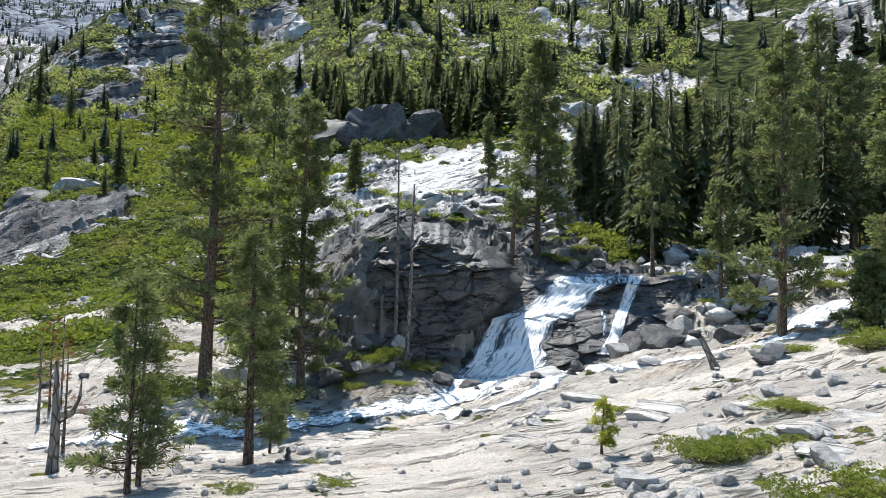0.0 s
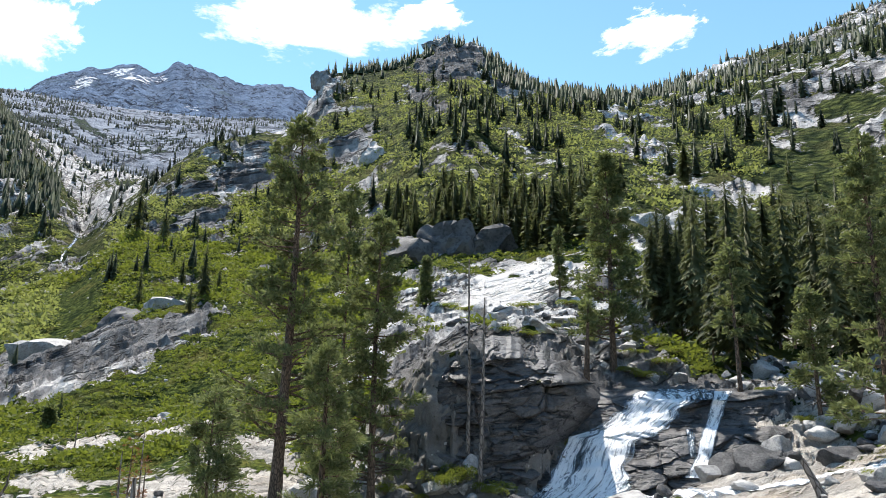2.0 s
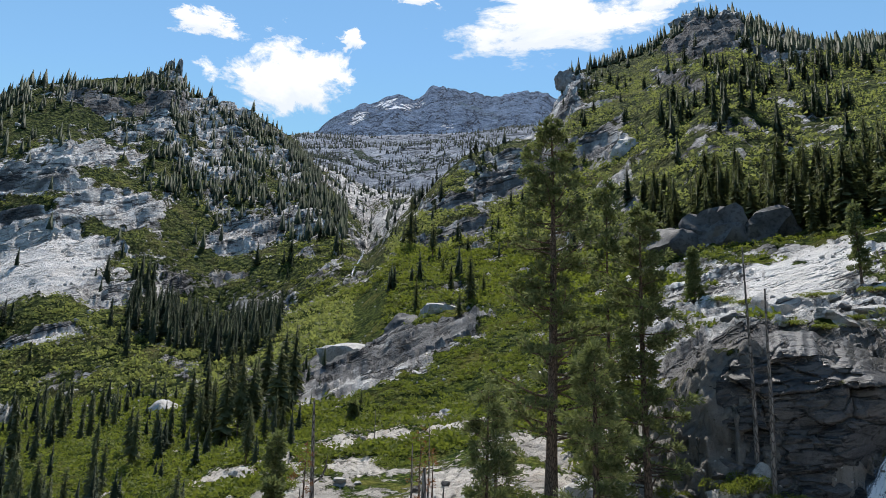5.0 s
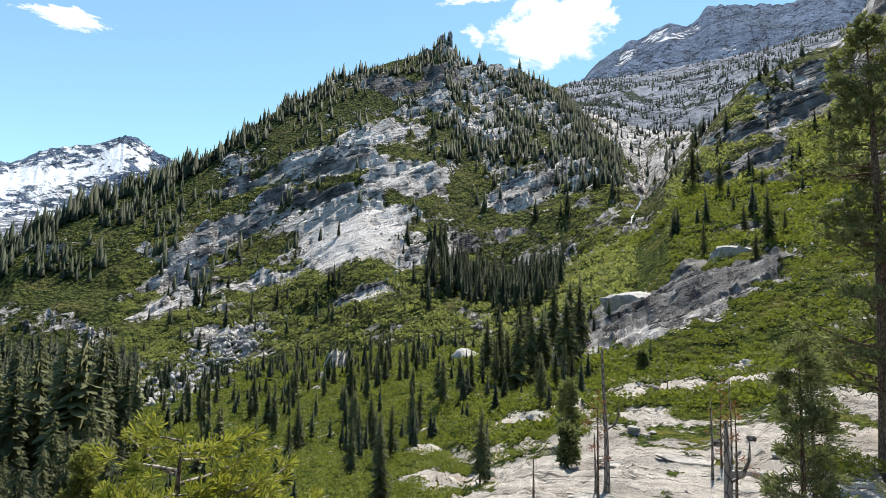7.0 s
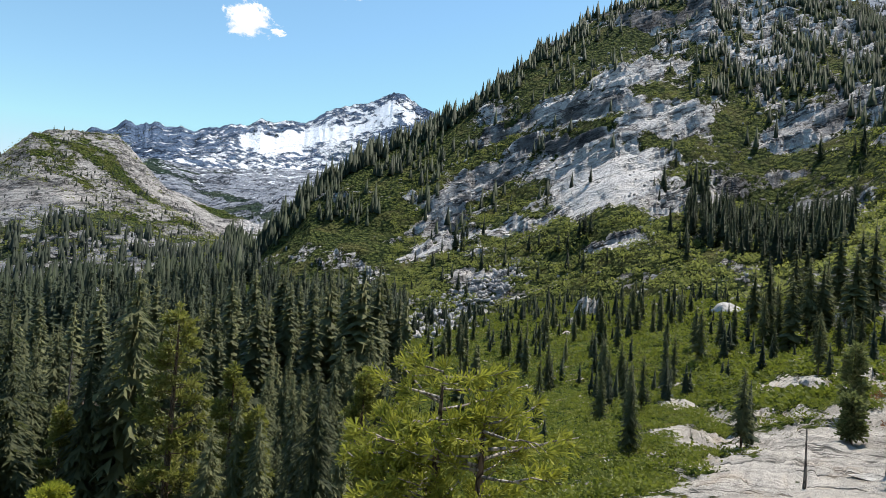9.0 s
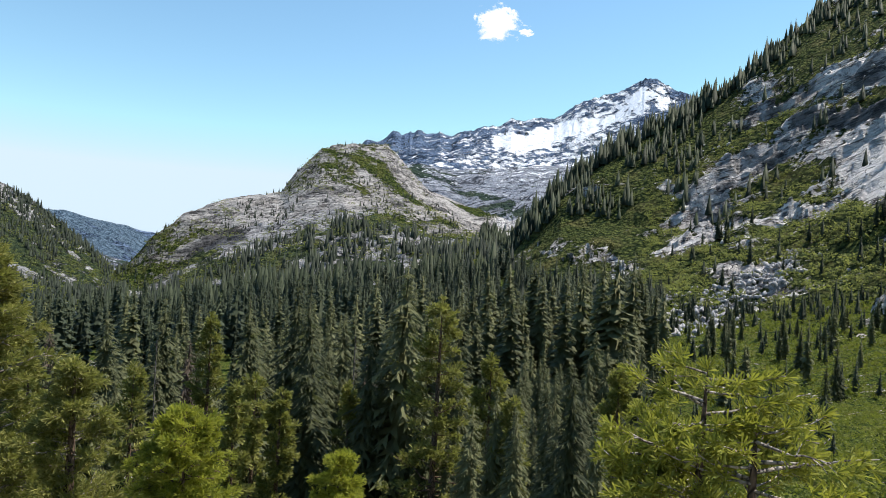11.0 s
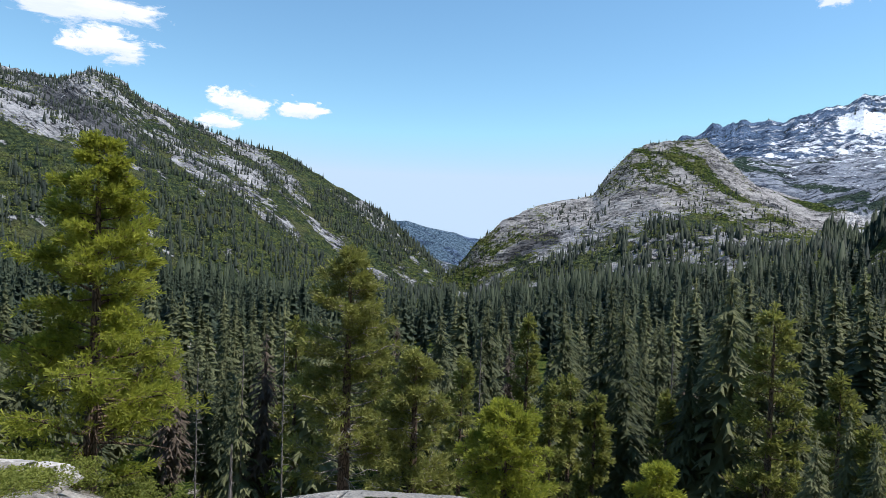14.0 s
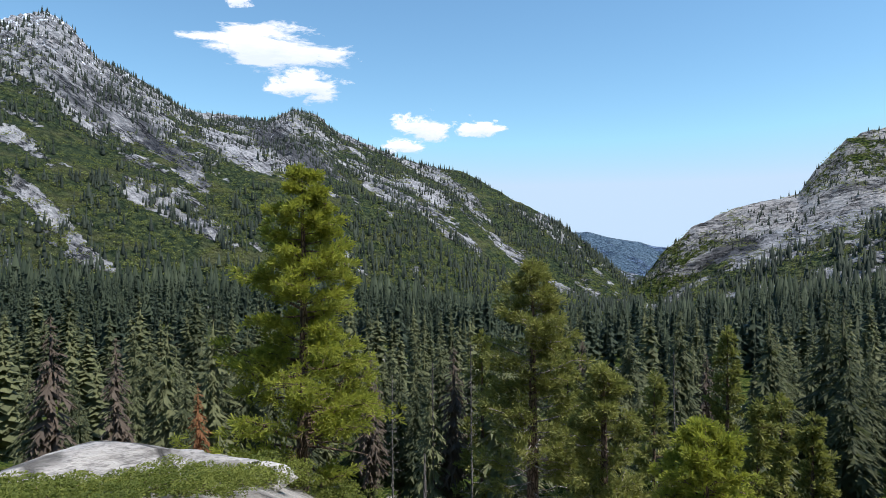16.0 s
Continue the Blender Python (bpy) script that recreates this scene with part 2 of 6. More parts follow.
# wet and stained granite; shade of its steep faces is put into the colour
M_DARK_ROCK = rock_material("stained_shaded_granite", 0.9, (0.115, 0.112, 0.112), (0.032, 0.032, 0.035), 0.9)
M_WET_SHADED_CLIFF = rock_material("wet_shaded_cliff_granite", 0.7, (0.105, 0.100, 0.098), (0.026, 0.026, 0.029), 0.8, 0.45, (34, 5, 5.0))
M_FIR = foliage("fir_needles", (0.205, 0.212, 0.102), (0.021, 0.032, 0.019), (0.13, 0.15, 0.055), 0.6, 0.32)
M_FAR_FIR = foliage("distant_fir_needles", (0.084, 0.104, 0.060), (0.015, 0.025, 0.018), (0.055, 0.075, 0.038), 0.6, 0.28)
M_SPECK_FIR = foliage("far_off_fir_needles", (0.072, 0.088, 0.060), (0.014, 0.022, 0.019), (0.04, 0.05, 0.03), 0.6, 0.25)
M_PINE = foliage("pine_needles", (0.255, 0.272, 0.125), (0.028, 0.042, 0.022), (0.20, 0.235, 0.075), 0.15, 0.36)
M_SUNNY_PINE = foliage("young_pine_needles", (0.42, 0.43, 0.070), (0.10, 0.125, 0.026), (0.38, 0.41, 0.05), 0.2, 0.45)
M_OLIVE_PINE = foliage("yellowing_pine_needles", (0.38, 0.38, 0.07), (0.10, 0.125, 0.03), (0.34, 0.36, 0.05), 0.05, 0.4)
M_PALE_WOOD = bark_material("bleached_wood", (0.55, 0.50, 0.45), (0.25, 0.21, 0.18), 0.2)
M_LEDGE_PINE = foliage("olive_pine_needles", (0.36, 0.35, 0.11), (0.060, 0.075, 0.026), (0.26, 0.28, 0.06), 0.15, 0.4)
M_RUST = foliage("dead_needles", (0.30, 0.14, 0.06), (0.16, 0.07, 0.035), (0.2, 0.08, 0.03))
M_BROWN = foliage("old_dead_needles", (0.21, 0.165, 0.125), (0.09, 0.07, 0.055), (0.09, 0.06, 0.04))
M_SHRUB = foliage("manzanita_leaves", (0.245, 0.262, 0.060), (0.055, 0.080, 0.022), (0.22, 0.26, 0.035))
M_FAR_SHRUB = foliage("mountain_scrub_leaves", (0.27, 0.29, 0.095), (0.085, 0.108, 0.042), (0.25, 0.28, 0.075), 0.5, 0.5)
M_BARK = bark_material("pine_bark", (0.27, 0.19, 0.14), (0.11, 0.08, 0.06))
M_DEAD = bark_material("dead_grey_wood", (0.34, 0.31, 0.28), (0.14, 0.12, 0.11), 0.2)

# ---- the lie of the land ----
# Each line of the land runs round the viewpoint: turn from +y in degrees, distance in metres, rise in degrees.
LEDGE = [(-180, 12, -14), (-141, 19, -17), (-131, 20, -17.5), (-122, 24, -19), (-117, 27, -21), (-112, 22, -22.5), (-105, 10, -22.6), (-97, 9, -21.9),
         (-88, 9, -22.2), (-79, 9, -23), (-70, 9, -26), (-45, 9, -27), (-20, 10, -25), (-10, 12, -21), (0, 14, -18.5), (16, 15, -18), (35, 15, -17.8),
         (54, 15, -16.6), (68, 16, -14.4), (90, 16, -8), (179, 12, -14)]
BANK = [(-180, 50, -20), (-141, 62, -26), (-120, 62, -27), (-90, 60, -27), (-60, 55, -25), (-45, 46, -22), (-30, 40, -18.5), (-17, 38, -15), (-6, 38, -13.2),
        (0, 39, -12.6), (17, 38, -12.8), (26, 42, -12), (35, 46, -10.4), (42, 48, -7.8), (50, 48, -6.6), (60, 47, -4.2), (68, 48, -2.5), (90, 48, 2), (179, 50, -15)]
SHELF = [(-180, 150, -4), (-140, 150, -15), (-90, 150, -16), (-62, 135, -15.5), (-45, 120, -13), (-30, 115, -9.8), (-20, 100, -8.6), (-17, 70, -11.5), (-11.6, 66, -9.1),
         (-4.2, 72, -6.6), (2.4, 75, -5.6), (8, 70, -4.2), (14, 64, -4.6), (18, 56, -7.4), (24, 52, -8.8), (28, 52, -7.8), (32, 54, -6), (36, 55, -6.6),
         (38, 56, -7.2), (43, 56.5, -6.8), (48, 57, -5.8), (52, 57, -4.4), (60, 55, -2.8), (68, 58, 0), (90, 60, 6), (179, 150, -2)]
STEP = [(-180, 300, 2), (-140, 420, -6.2), (-110, 440, -7.2), (-99, 450, -8.6), (-89, 450, -8.2), (-75, 420, -7), (-60, 360, -6.2), (-52, 310, -6.4), (-45, 270, -6.5), (-30, 220, -4.6), (-20, 170, -3.6),
        (-12, 130, -4.2), (-8, 120, -3.2), (0, 115, -1.6), (8, 105, -0.8), (14, 90, -1.2), (18, 78, -1), (22, 60, 0), (24, 58, 1.4), (27, 57, 3.8), (30, 57, 5), (36, 57, 4.2),
         (38.5, 63, 2.8), (40, 66, 1.4), (42, 67, 0.7), (45, 67, 1.2), (51, 66.5, 1.4), (55, 64, 1.0), (60, 62, 0.4), (68, 64, 1.6), (90, 70, 8), (179, 300, 4)]
BENCH = [(-180, 500, 6), (-140, 700, -2.8), (-120, 760, -4), (-109, 800, -4.8), (-99, 850, -7.4), (-89, 900, -6.6), (-79, 820, -4.4), (-70, 740, -3), (-60, 580, -2.4), (-57, 560, -2.4), (-46, 420, -4.3), (-40, 390, -4.2),
         (-30, 370, -2.4), (-20, 310, -0.6), (-14, 250, -1), (-9, 215, 1), (-3, 205, 3.6), (4, 195, 7.4), (8, 185, 8), (18, 130, 6), (23.5, 105, 7.4), (30, 98, 8.1),
         (37, 98, 8.5), (43, 94, 8.4), (48.8, 92, 5), (54, 92, 4.8), (60, 92, 4.2), (68, 92, 4), (90, 100, 11), (179, 500, 8)]
BROW = [(-180, 900, 12), (-140, 950, 6), (-120, 1000, 4.5), (-108, 1000, 0.8), (-100, 1100, -2.6), (-94, 1100, -4.8), (-88, 1150, -4.6), (-80, 1150, 0.2), (-72, 1100, 3),
        (-65, 1000, 1), (-57, 740, -0.8), (-53, 680, 2.6), (-45, 620, 3), (-36, 600, 5), (-27, 570, 10.4), (-20, 540, 9), (-14, 480, 4.6), (-9, 450, 6), (-2, 360, 9),
        (1, 330, 12), (8, 300, 12), (18, 230, 12), (23, 190, 12), (28, 170, 13), (33, 165, 12.8), (38, 150, 13.5), (44, 150, 14.3), (49, 160, 12.5), (60, 170, 11),
        (68, 170, 11), (90, 180, 15), (179, 900, 12)]
CREST_LEFT = [(-180, 1500, 18), (-140.4, 1600, 16.1), (-137.5, 1650, 17), (-136, 1650, 16.3), (-134.2, 1650, 14.3), (-131.5, 1650, 13.1), (-127.7, 1700, 10.9), (-123.7, 1750, 10.6),
              (-121.4, 1750, 10.4), (-119.1, 1750, 11.5), (-117.2, 1700, 10.9), (-115.2, 1700, 9.3), (-110.8, 1650, 7.5), (-108.3, 1650, 6.8), (-104.8, 1600, 6.2), (-101.8, 1600, 4.8),
              (-95.4, 1450, 1.3), (-92, 1350, -1.4), (-90, 1300, -3.8), (-89, 1280, -3.2), (-87.3, 1280, -0.9), (-84.5, 1300, 1.5), (-81, 1350, 3.1), (-77.4, 1400, 3.7),
              (-76.4, 1400, 5.2), (-74.2, 1420, 7.6), (-71.4, 1450, 8.1), (-68.6, 1500, 8.4), (-65, 1400, 5)]
CREST_RIGHT = [(-60, 1100, 1.2), (-57.2, 800, 0.1), (-55.5, 780, 2.8), (-52, 800, 6.5), (-45.5, 840, 11), (-42, 860, 12.8), (-37.9, 900, 16.2), (-33.8, 950, 19.4), (-29.9, 1000, 21.7),
               (-25.4, 1050, 23.6), (-21.3, 1080, 24.4), (-20.6, 1080, 25.3), (-19.6, 1080, 25.2), (-18.6, 1080, 23.7), (-13.5, 1060, 23), (-9, 1000, 21.2), (-5, 800, 17), (-2, 650, 12.5), (0.9, 430, 14.2),
               (3.8, 480, 18.3), (6.5, 520, 21.2), (13.8, 600, 23.5), (16.4, 640, 27.8), (22.4, 680, 28.9), (27.4, 720, 31), (30.6, 720, 30.8), (33.6, 720, 28.8), (38, 750, 27),
               (42, 800, 26.4), (45, 820, 25.9), (48, 900, 26.2), (54, 950, 27.6), (66, 1000, 29), (90, 1000, 28), (120, 900, 20), (179, 1500, 18)]
BEHIND = [(-180, 1900, 10), (-119, 2100, 7), (-100, 1900, 1), (-89, 1600, -4), (-78, 1700, 2), (-70, 1800, 6), (-62, 1700, 3.5), (-57, 1300, 2), (-45, 1200, 7), (-33, 1250, 13), (-21, 1300, 19),
          (-13, 1300, 19), (-9, 1250, 19.6), (-5, 1200, 19.2), (-2, 1150, 18), (1, 1100, 17.6), (4, 1000, 17.5), (7, 900, 18), (14, 900, 20), (27, 900, 26), (45, 1100, 22), (66, 1300, 24), (179, 1900, 10)]
BASIN = [(-180, 2200, 8), (-100, 2300, -2), (-93.6, 3000, -1.6), (-88, 3000, -3), (-80, 2500, -1), (-70.1, 2200, 6.2), (-65.3, 2200, 7), (-57.4, 2300, 7), (-50, 2400, 8), (-43, 2400, 8),
         (-35, 2200, 8), (-20, 2200, 15), (-13, 2100, 20.5), (-8.4, 2200, 22.2), (0, 2300, 22.6), (5.4, 2300, 23.2), (10.6, 2300, 23.7), (14, 2300, 23.6), (25, 2200, 20), (60, 2200, 15), (179, 2200, 8)]
PEAKS = [(-180, 3500, 8), (-140, 3500, 5), (-100, 3600, -1), (-96, 4300, 0.8), (-93.6, 4300, 0.9), (-90.7, 4300, 0.3), (-87.8, 4300, -0.4), (-80, 4200, -1), (-76, 3600, 5), (-70.1, 3300, 9),
         (-69, 3300, 9.2), (-67.9, 3300, 9.8), (-65.3, 3300, 9.9), (-63, 3300, 9.9), (-60.4, 3300, 10.5), (-57.4, 3300, 11.5), (-54, 3300, 11.6), (-52.4, 3300, 12.7), (-49.4, 3300, 13.8), (-46.3, 3300, 15),
         (-44.2, 3300, 13.8), (-42.7, 3300, 13.3), (-30, 3300, 10), (-12, 3400, 18), (-5.8, 3600, 23.5), (-3.3, 3600, 25), (0, 3600, 26.1)]
PEAKS_EAST = [(1.5, 3600, 25.8), (3.6, 3600, 27), (5.5, 3600, 27.2), (7.4, 3600, 26.6), (9.2, 3600, 26.1), (12.1, 3600, 26.7), (14.4, 3600, 26.4), (15.2, 3600, 25.7), (25, 3400, 20), (70, 3400, 15), (179, 3500, 8)]


def along(table, az):
    t = np.array(table, float)
    return np.stack([np.interp(az, t[:, 0], t[:, k]) for k in range(1, t.shape[1])])


def lattice(ix, iy, seed):
    h = (ix * 374761393 + iy * 668265263 + seed * 1442695041) & 0xFFFFFFFF
    h = ((h ^ (h >> 13)) * 1274126177) & 0xFFFFFFFF
    return ((h ^ (h >> 16)) & 0xFFFF) / 65535.0


def value_noise(x, y, seed):
    ix, iy = np.floor(x).astype(np.int64), np.floor(y).astype(np.int64)
    fx, fy = x - ix, y - iy
    fx, fy = fx * fx * (3 - 2 * fx), fy * fy * (3 - 2 * fy)
    p = lattice(ix, iy, seed) * (1 - fx) + lattice(ix + 1, iy, seed) * fx
    q = lattice(ix, iy + 1, seed) * (1 - fx) + lattice(ix + 1, iy + 1, seed) * fx
    return p * (1 - fy) + q * fy


def fbm(x, y, octaves=5, seed=1, gain=0.5):
    total, size, norm = 0.0, 1.0, 0.0
    for k in range(octaves):
        total = total + size * value_noise(x * 2.03**k + 17.3 * k, y * 2.03**k - 9.1 * k, seed + k)
        norm += size
        size *= gain
    return total / norm


def ridged(x, y, octaves=4, seed=1):
    total, size, norm = 0.0, 1.0, 0.0
    for k in range(octaves):
        total = total + size * (1 - np.abs(2 * value_noise(x * 2.1**k + 5.2 * k, y * 2.1**k, seed + k) - 1))
        norm += size
        size *= 0.55
    return total / norm


def cells(x, y, seed):
    """Broken into blocks: a number for each block, the distance to its edge, and the lie of its tilted face."""
    ix, iy = np.floor(x).astype(np.int64), np.floor(y).astype(np.int64)
    first, second, own, lean = np.full(x.shape, 9.0), np.full(x.shape, 9.0), np.zeros(x.shape), np.zeros(x.shape)
    for j in (-1, 0, 1):
        for k in (-1, 0, 1):
            cx, cy = ix + j, iy + k
            d = np.hypot(cx + lattice(cx, cy, seed) - x, cy + lattice(cx, cy, seed + 7) - y)
            nearer = d < first
            second = np.where(nearer, first, np.minimum(second, d))
            own = np.where(nearer, lattice(cx, cy, seed + 13), own)
            lean = np.where(nearer, (lattice(cx, cy, seed + 17) - 0.5) * (x - cx - 0.5) + (lattice(cx, cy, seed + 19) - 0.5) * (y - cy - 0.5), lean)
            first = np.where(nearer, d, first)
    return own, second - first, lean


# how bare the rock is along each line, 0 scrub to 1 granite
BARE = [
    [(-180, 1), (179, 1)],
    [(-180, 0.8), (-141, 0.75), (-110, 0.75), (-105, 1), (-40, 0.8), (-20, 0.7), (-5, 0.9), (179, 0.9)],
    [(-180, 0.1), (-60, 0.1), (-32, 0.15), (-22, 0.5), (-16, 0.95), (179, 0.95)],
    [(-180, 0.1), (-30, 0.12), (-19, 0.15), (-14, 0.5), (12, 0.5), (18, 0.75), (24, 0.95), (68, 0.9), (179, 0.5)],
    [(-180, 0.1), (-57, 0.15), (-30, 0.15), (-8, 0.15), (8, 0.12), (17, 0.2), (22, 0.6), (25, 0.95), (42, 0.8), (68, 0.75), (179, 0.3)],
    [(-180, 0.3), (-110, 0.2), (-90, 0.35), (-75, 0.5), (-60, 0.2), (-46, 0.3), (-39, 0.62), (-33, 0.3), (-14, 0.2), (-9, 0.2), (10, 0.2), (16, 0.15), (22, 0.4), (25, 0.8), (46, 0.75), (50, 0.4), (179, 0.3)],
    [(-180, 0.4), (-140, 0.42), (-120, 0.40), (-108, 0.38), (-94, 0.34), (-88, 0.42), (-75, 0.54), (-65, 0.5), (-56, 0.2), (-48, 0.25), (-40, 0.4), (-34, 0.4), (-30, 0.42), (-22, 0.45), (-19, 0.4), (-9, 0.4), (0, 0.2),
     (18, 0.12), (24, 0.2), (38, 0.25), (44, 0.35), (47, 0.35), (56, 0.3), (179, 0.4)],
    [(-180, 0.95), (-135, 0.95), (-119, 0.92), (-114, 0.68), (-105, 0.54), (-92, 0.3), (-88, 0.45), (-80, 0.65), (-70, 0.78), (-62, 0.8), (-57, 0.2), (-40, 0.22), (-30, 0.35), (-20, 0.45), (-9, 0.55), (-2, 0.5), (1, 0.5), (14, 0.5), (17, 0.5),
     (22, 0.15), (28, 0.2), (34, 0.2), (45, 0.2), (54, 0.3), (66, 0.45), (179, 0.5)],
    [(-180, 0.8), (-20, 0.75), (-6, 0.75), (5, 0.7), (179, 0.7)],
    [(-180, 0.8), (-89, 0.3), (-72, 0.75), (-40, 0.9), (179, 0.85)],
    [(-180, 0.9), (-92, 0.3), (-85, 0.3), (-72, 0.9), (179, 1)],
    [(-180, 0.9), (-97, 0.3), (-82, 0.3), (-72, 1), (179, 1)],
    [(-180, 0.9), (179, 0.9)],
]
SNOW = {7: [(-180, 0.4), (-140, 0.5), (-134, 0.46), (-124, 0.42), (-116, 0.38), (-112, 0), (-80, 0), (-70, 0), (179, 0)], 8: [(-180, 0), (-72, 0), (-64, 0.25), (-42, 0.3), (-34, 0), (179, 0)], 9: [(-180, 0), (-76, 0), (-68, 0.42), (-42, 0.52), (-30, 0), (-8, 0.12), (0, 0.22), (14, 0.2), (20, 0), (179, 0)],
        10: [(-180, 0), (-76, 0), (-68, 0.46), (-60, 0.54), (-42, 0.58), (-30, 0), (-6, 0.16), (8, 0.16), (20, 0), (179, 0)],
        11: [(-180, 0), (-76, 0), (-70, 0.28), (-58, 0.47), (-47.5, 0.5), (-46, 0.3), (-42, 0.45), (-30, 0), (-6, 0.1), (0, 0.15), (3, 0.0), (15, 0.0), (20, 0), (179, 0)]}
# rock darkened by water, lichen and painted-in shade of steep faces
STAIN_SHADE = {3: [(-180, 0.1), (22, 0.15), (25, 1.3), (42, 1.1), (52, 0.8), (55, 0.25), (179, 0.2)], 4: [(-180, 0.2), (22, 0.2), (25, 1.1), (36, 0.9), (41, 0.9), (51, 0.9), (54, 0.3), (179, 0.2)],
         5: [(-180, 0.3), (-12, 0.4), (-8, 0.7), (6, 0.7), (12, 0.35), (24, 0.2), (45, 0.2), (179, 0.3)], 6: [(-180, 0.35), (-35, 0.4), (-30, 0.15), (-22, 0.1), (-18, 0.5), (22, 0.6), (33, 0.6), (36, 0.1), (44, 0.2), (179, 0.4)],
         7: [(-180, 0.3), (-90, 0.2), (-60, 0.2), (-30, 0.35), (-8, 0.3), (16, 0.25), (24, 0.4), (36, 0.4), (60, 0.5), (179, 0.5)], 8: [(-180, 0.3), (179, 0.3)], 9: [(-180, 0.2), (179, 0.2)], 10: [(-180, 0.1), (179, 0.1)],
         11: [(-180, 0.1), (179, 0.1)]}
# slabs and crags: turn, rise, slant, half length and half width in degrees, bareness, darkness with overhang shade
# painted in
CRAGS = [(0.2, 3.1, 24, 9.8, 2.1, 1.0, 0.25), (-27.7, 8.2, 24, 4.8, 2.5, 0.85, -0.9), (-38.2, 8.4, 30, 5.6, 1.2, 0.6, 0.15), (-41.5, 4.8, 30, 4.5, 0.7, 0.5, 0.0), (-42.6, 1.6, 26, 4.0, 0.7, 0.55, -0.3), (-22, 14, 18, 5, 1.6, 0.5, -0.3),
         (-29, 14.5, 16, 4.0, 0.8, 0.6, 0.5), (-23.9, 21.5, 4, 3.2, 0.7, 0.8, 1.1), (-20.5, 22.6, 5, 2.2, 0.8, 0.7, 0.9), (-25.8, 17.0, 16, 3.4, 1.0, 0.6, -0.3), (-17.8, 19.5, -32, 4.2, 2.0, 0.2, -0.1), (-30, 11.9, 10, 6, 0.5, 0.6, 0.9),
         (-37, 12, 25, 5, 0.6, 0.5, 0.4), (-13, 12.5, 20, 5, 1.2, 0.45, 0.1), (-26.8, 3.4, 16, 3.8, 0.9, 0.5, 0.0), (-39.6, 4.4, 22, 3.8, 0.5, 0.4, 0.2),
         (15.2, 25.2, 62, 3.2, 1.5, 0.8, 0.25), (19.5, 22.0, 35, 3.0, 1.3, 0.6, 0.0), (11.5, 19.4, 24, 8.5, 1.3, 0.6, 0.3), (20.5, 18.8, 30, 2.4, 1.0, 0.6, -0.2), (5.6, 14.6, 25, 4.5, 0.8, 0.5, 0.3), (28.6, 29.4, 5, 3.6, 1.4, 0.9, 0.9),
         (36.4, 27.4, -4, 4.6, 0.9, 0.6, 0.3), (16.2, 12.6, 22, 5.0, 0.8, 0.45, 0.1), (26, 26.6, -20, 2.4, 0.8, 0.5, 0.4), (59, 24, 5, 8, 1.2, 0.3, 0.4), (53, 17, 10, 5, 0.8, 0.3, 0.2), (66, 20, 0, 4, 1.6, 0.4, 0.4),
         (-120, 8.6, -30, 5, 1.2, 0.4, 0.6), (-128, 6.6, -40, 5, 0.7, 0.4, 0.4), (-134, 11, -30, 5, 1.6, 0.4, 0.3), (-107.5, 4.4, -38, 2.6, 0.5, 0.5, -0.5),
         (-137.3, 2.1, -47, 4.7, 0.6, 0.6, 0.0), (-128.1, 2.1, -29, 5.6, 0.6, 0.55, 0.0), (-114.8, -0.7, -45, 2.8, 0.6, 0.7, -0.4), (-118.7, 5.1, -21, 3.4, 0.5, 0.5, 0.2), (-123.5, 7.6, -30, 4.0, 0.6, 0.4, -0.3),
         (-75, 2.2, 0, 6, 1.3, 0.4, -0.4), (-79, 0.4, 0, 4, 0.7, 0.4, -0.4), (-83, -1.2, 20, 4, 0.7, 0.5, 0.4), (34.5, 10.6, 22, 6.5, 1.9, 0.5, -1.1), (-16, 8.5, 18, 4, 1.0, 0.4, 0.1)]
# roughness of the land on each line, as a part of the distance
ROUGH = [0.0, 0.004, 0.008, 0.009, 0.012, 0.013, 0.018, 0.010, 0.020, 0.010, 0.01, 0.006, 0.02]
# height of the rock benches on each line, as a part of the distance
BENCHES = [0.0, 0.003, 0.007, 0.010, 0.014, 0.018, 0.026, 0.022, 0.005, 0.002, 0.0012, 0.001, 0.01]
ROWS = [14, 46, 34, 46, 46, 66, 130, 26, 44, 5, 44, 4]


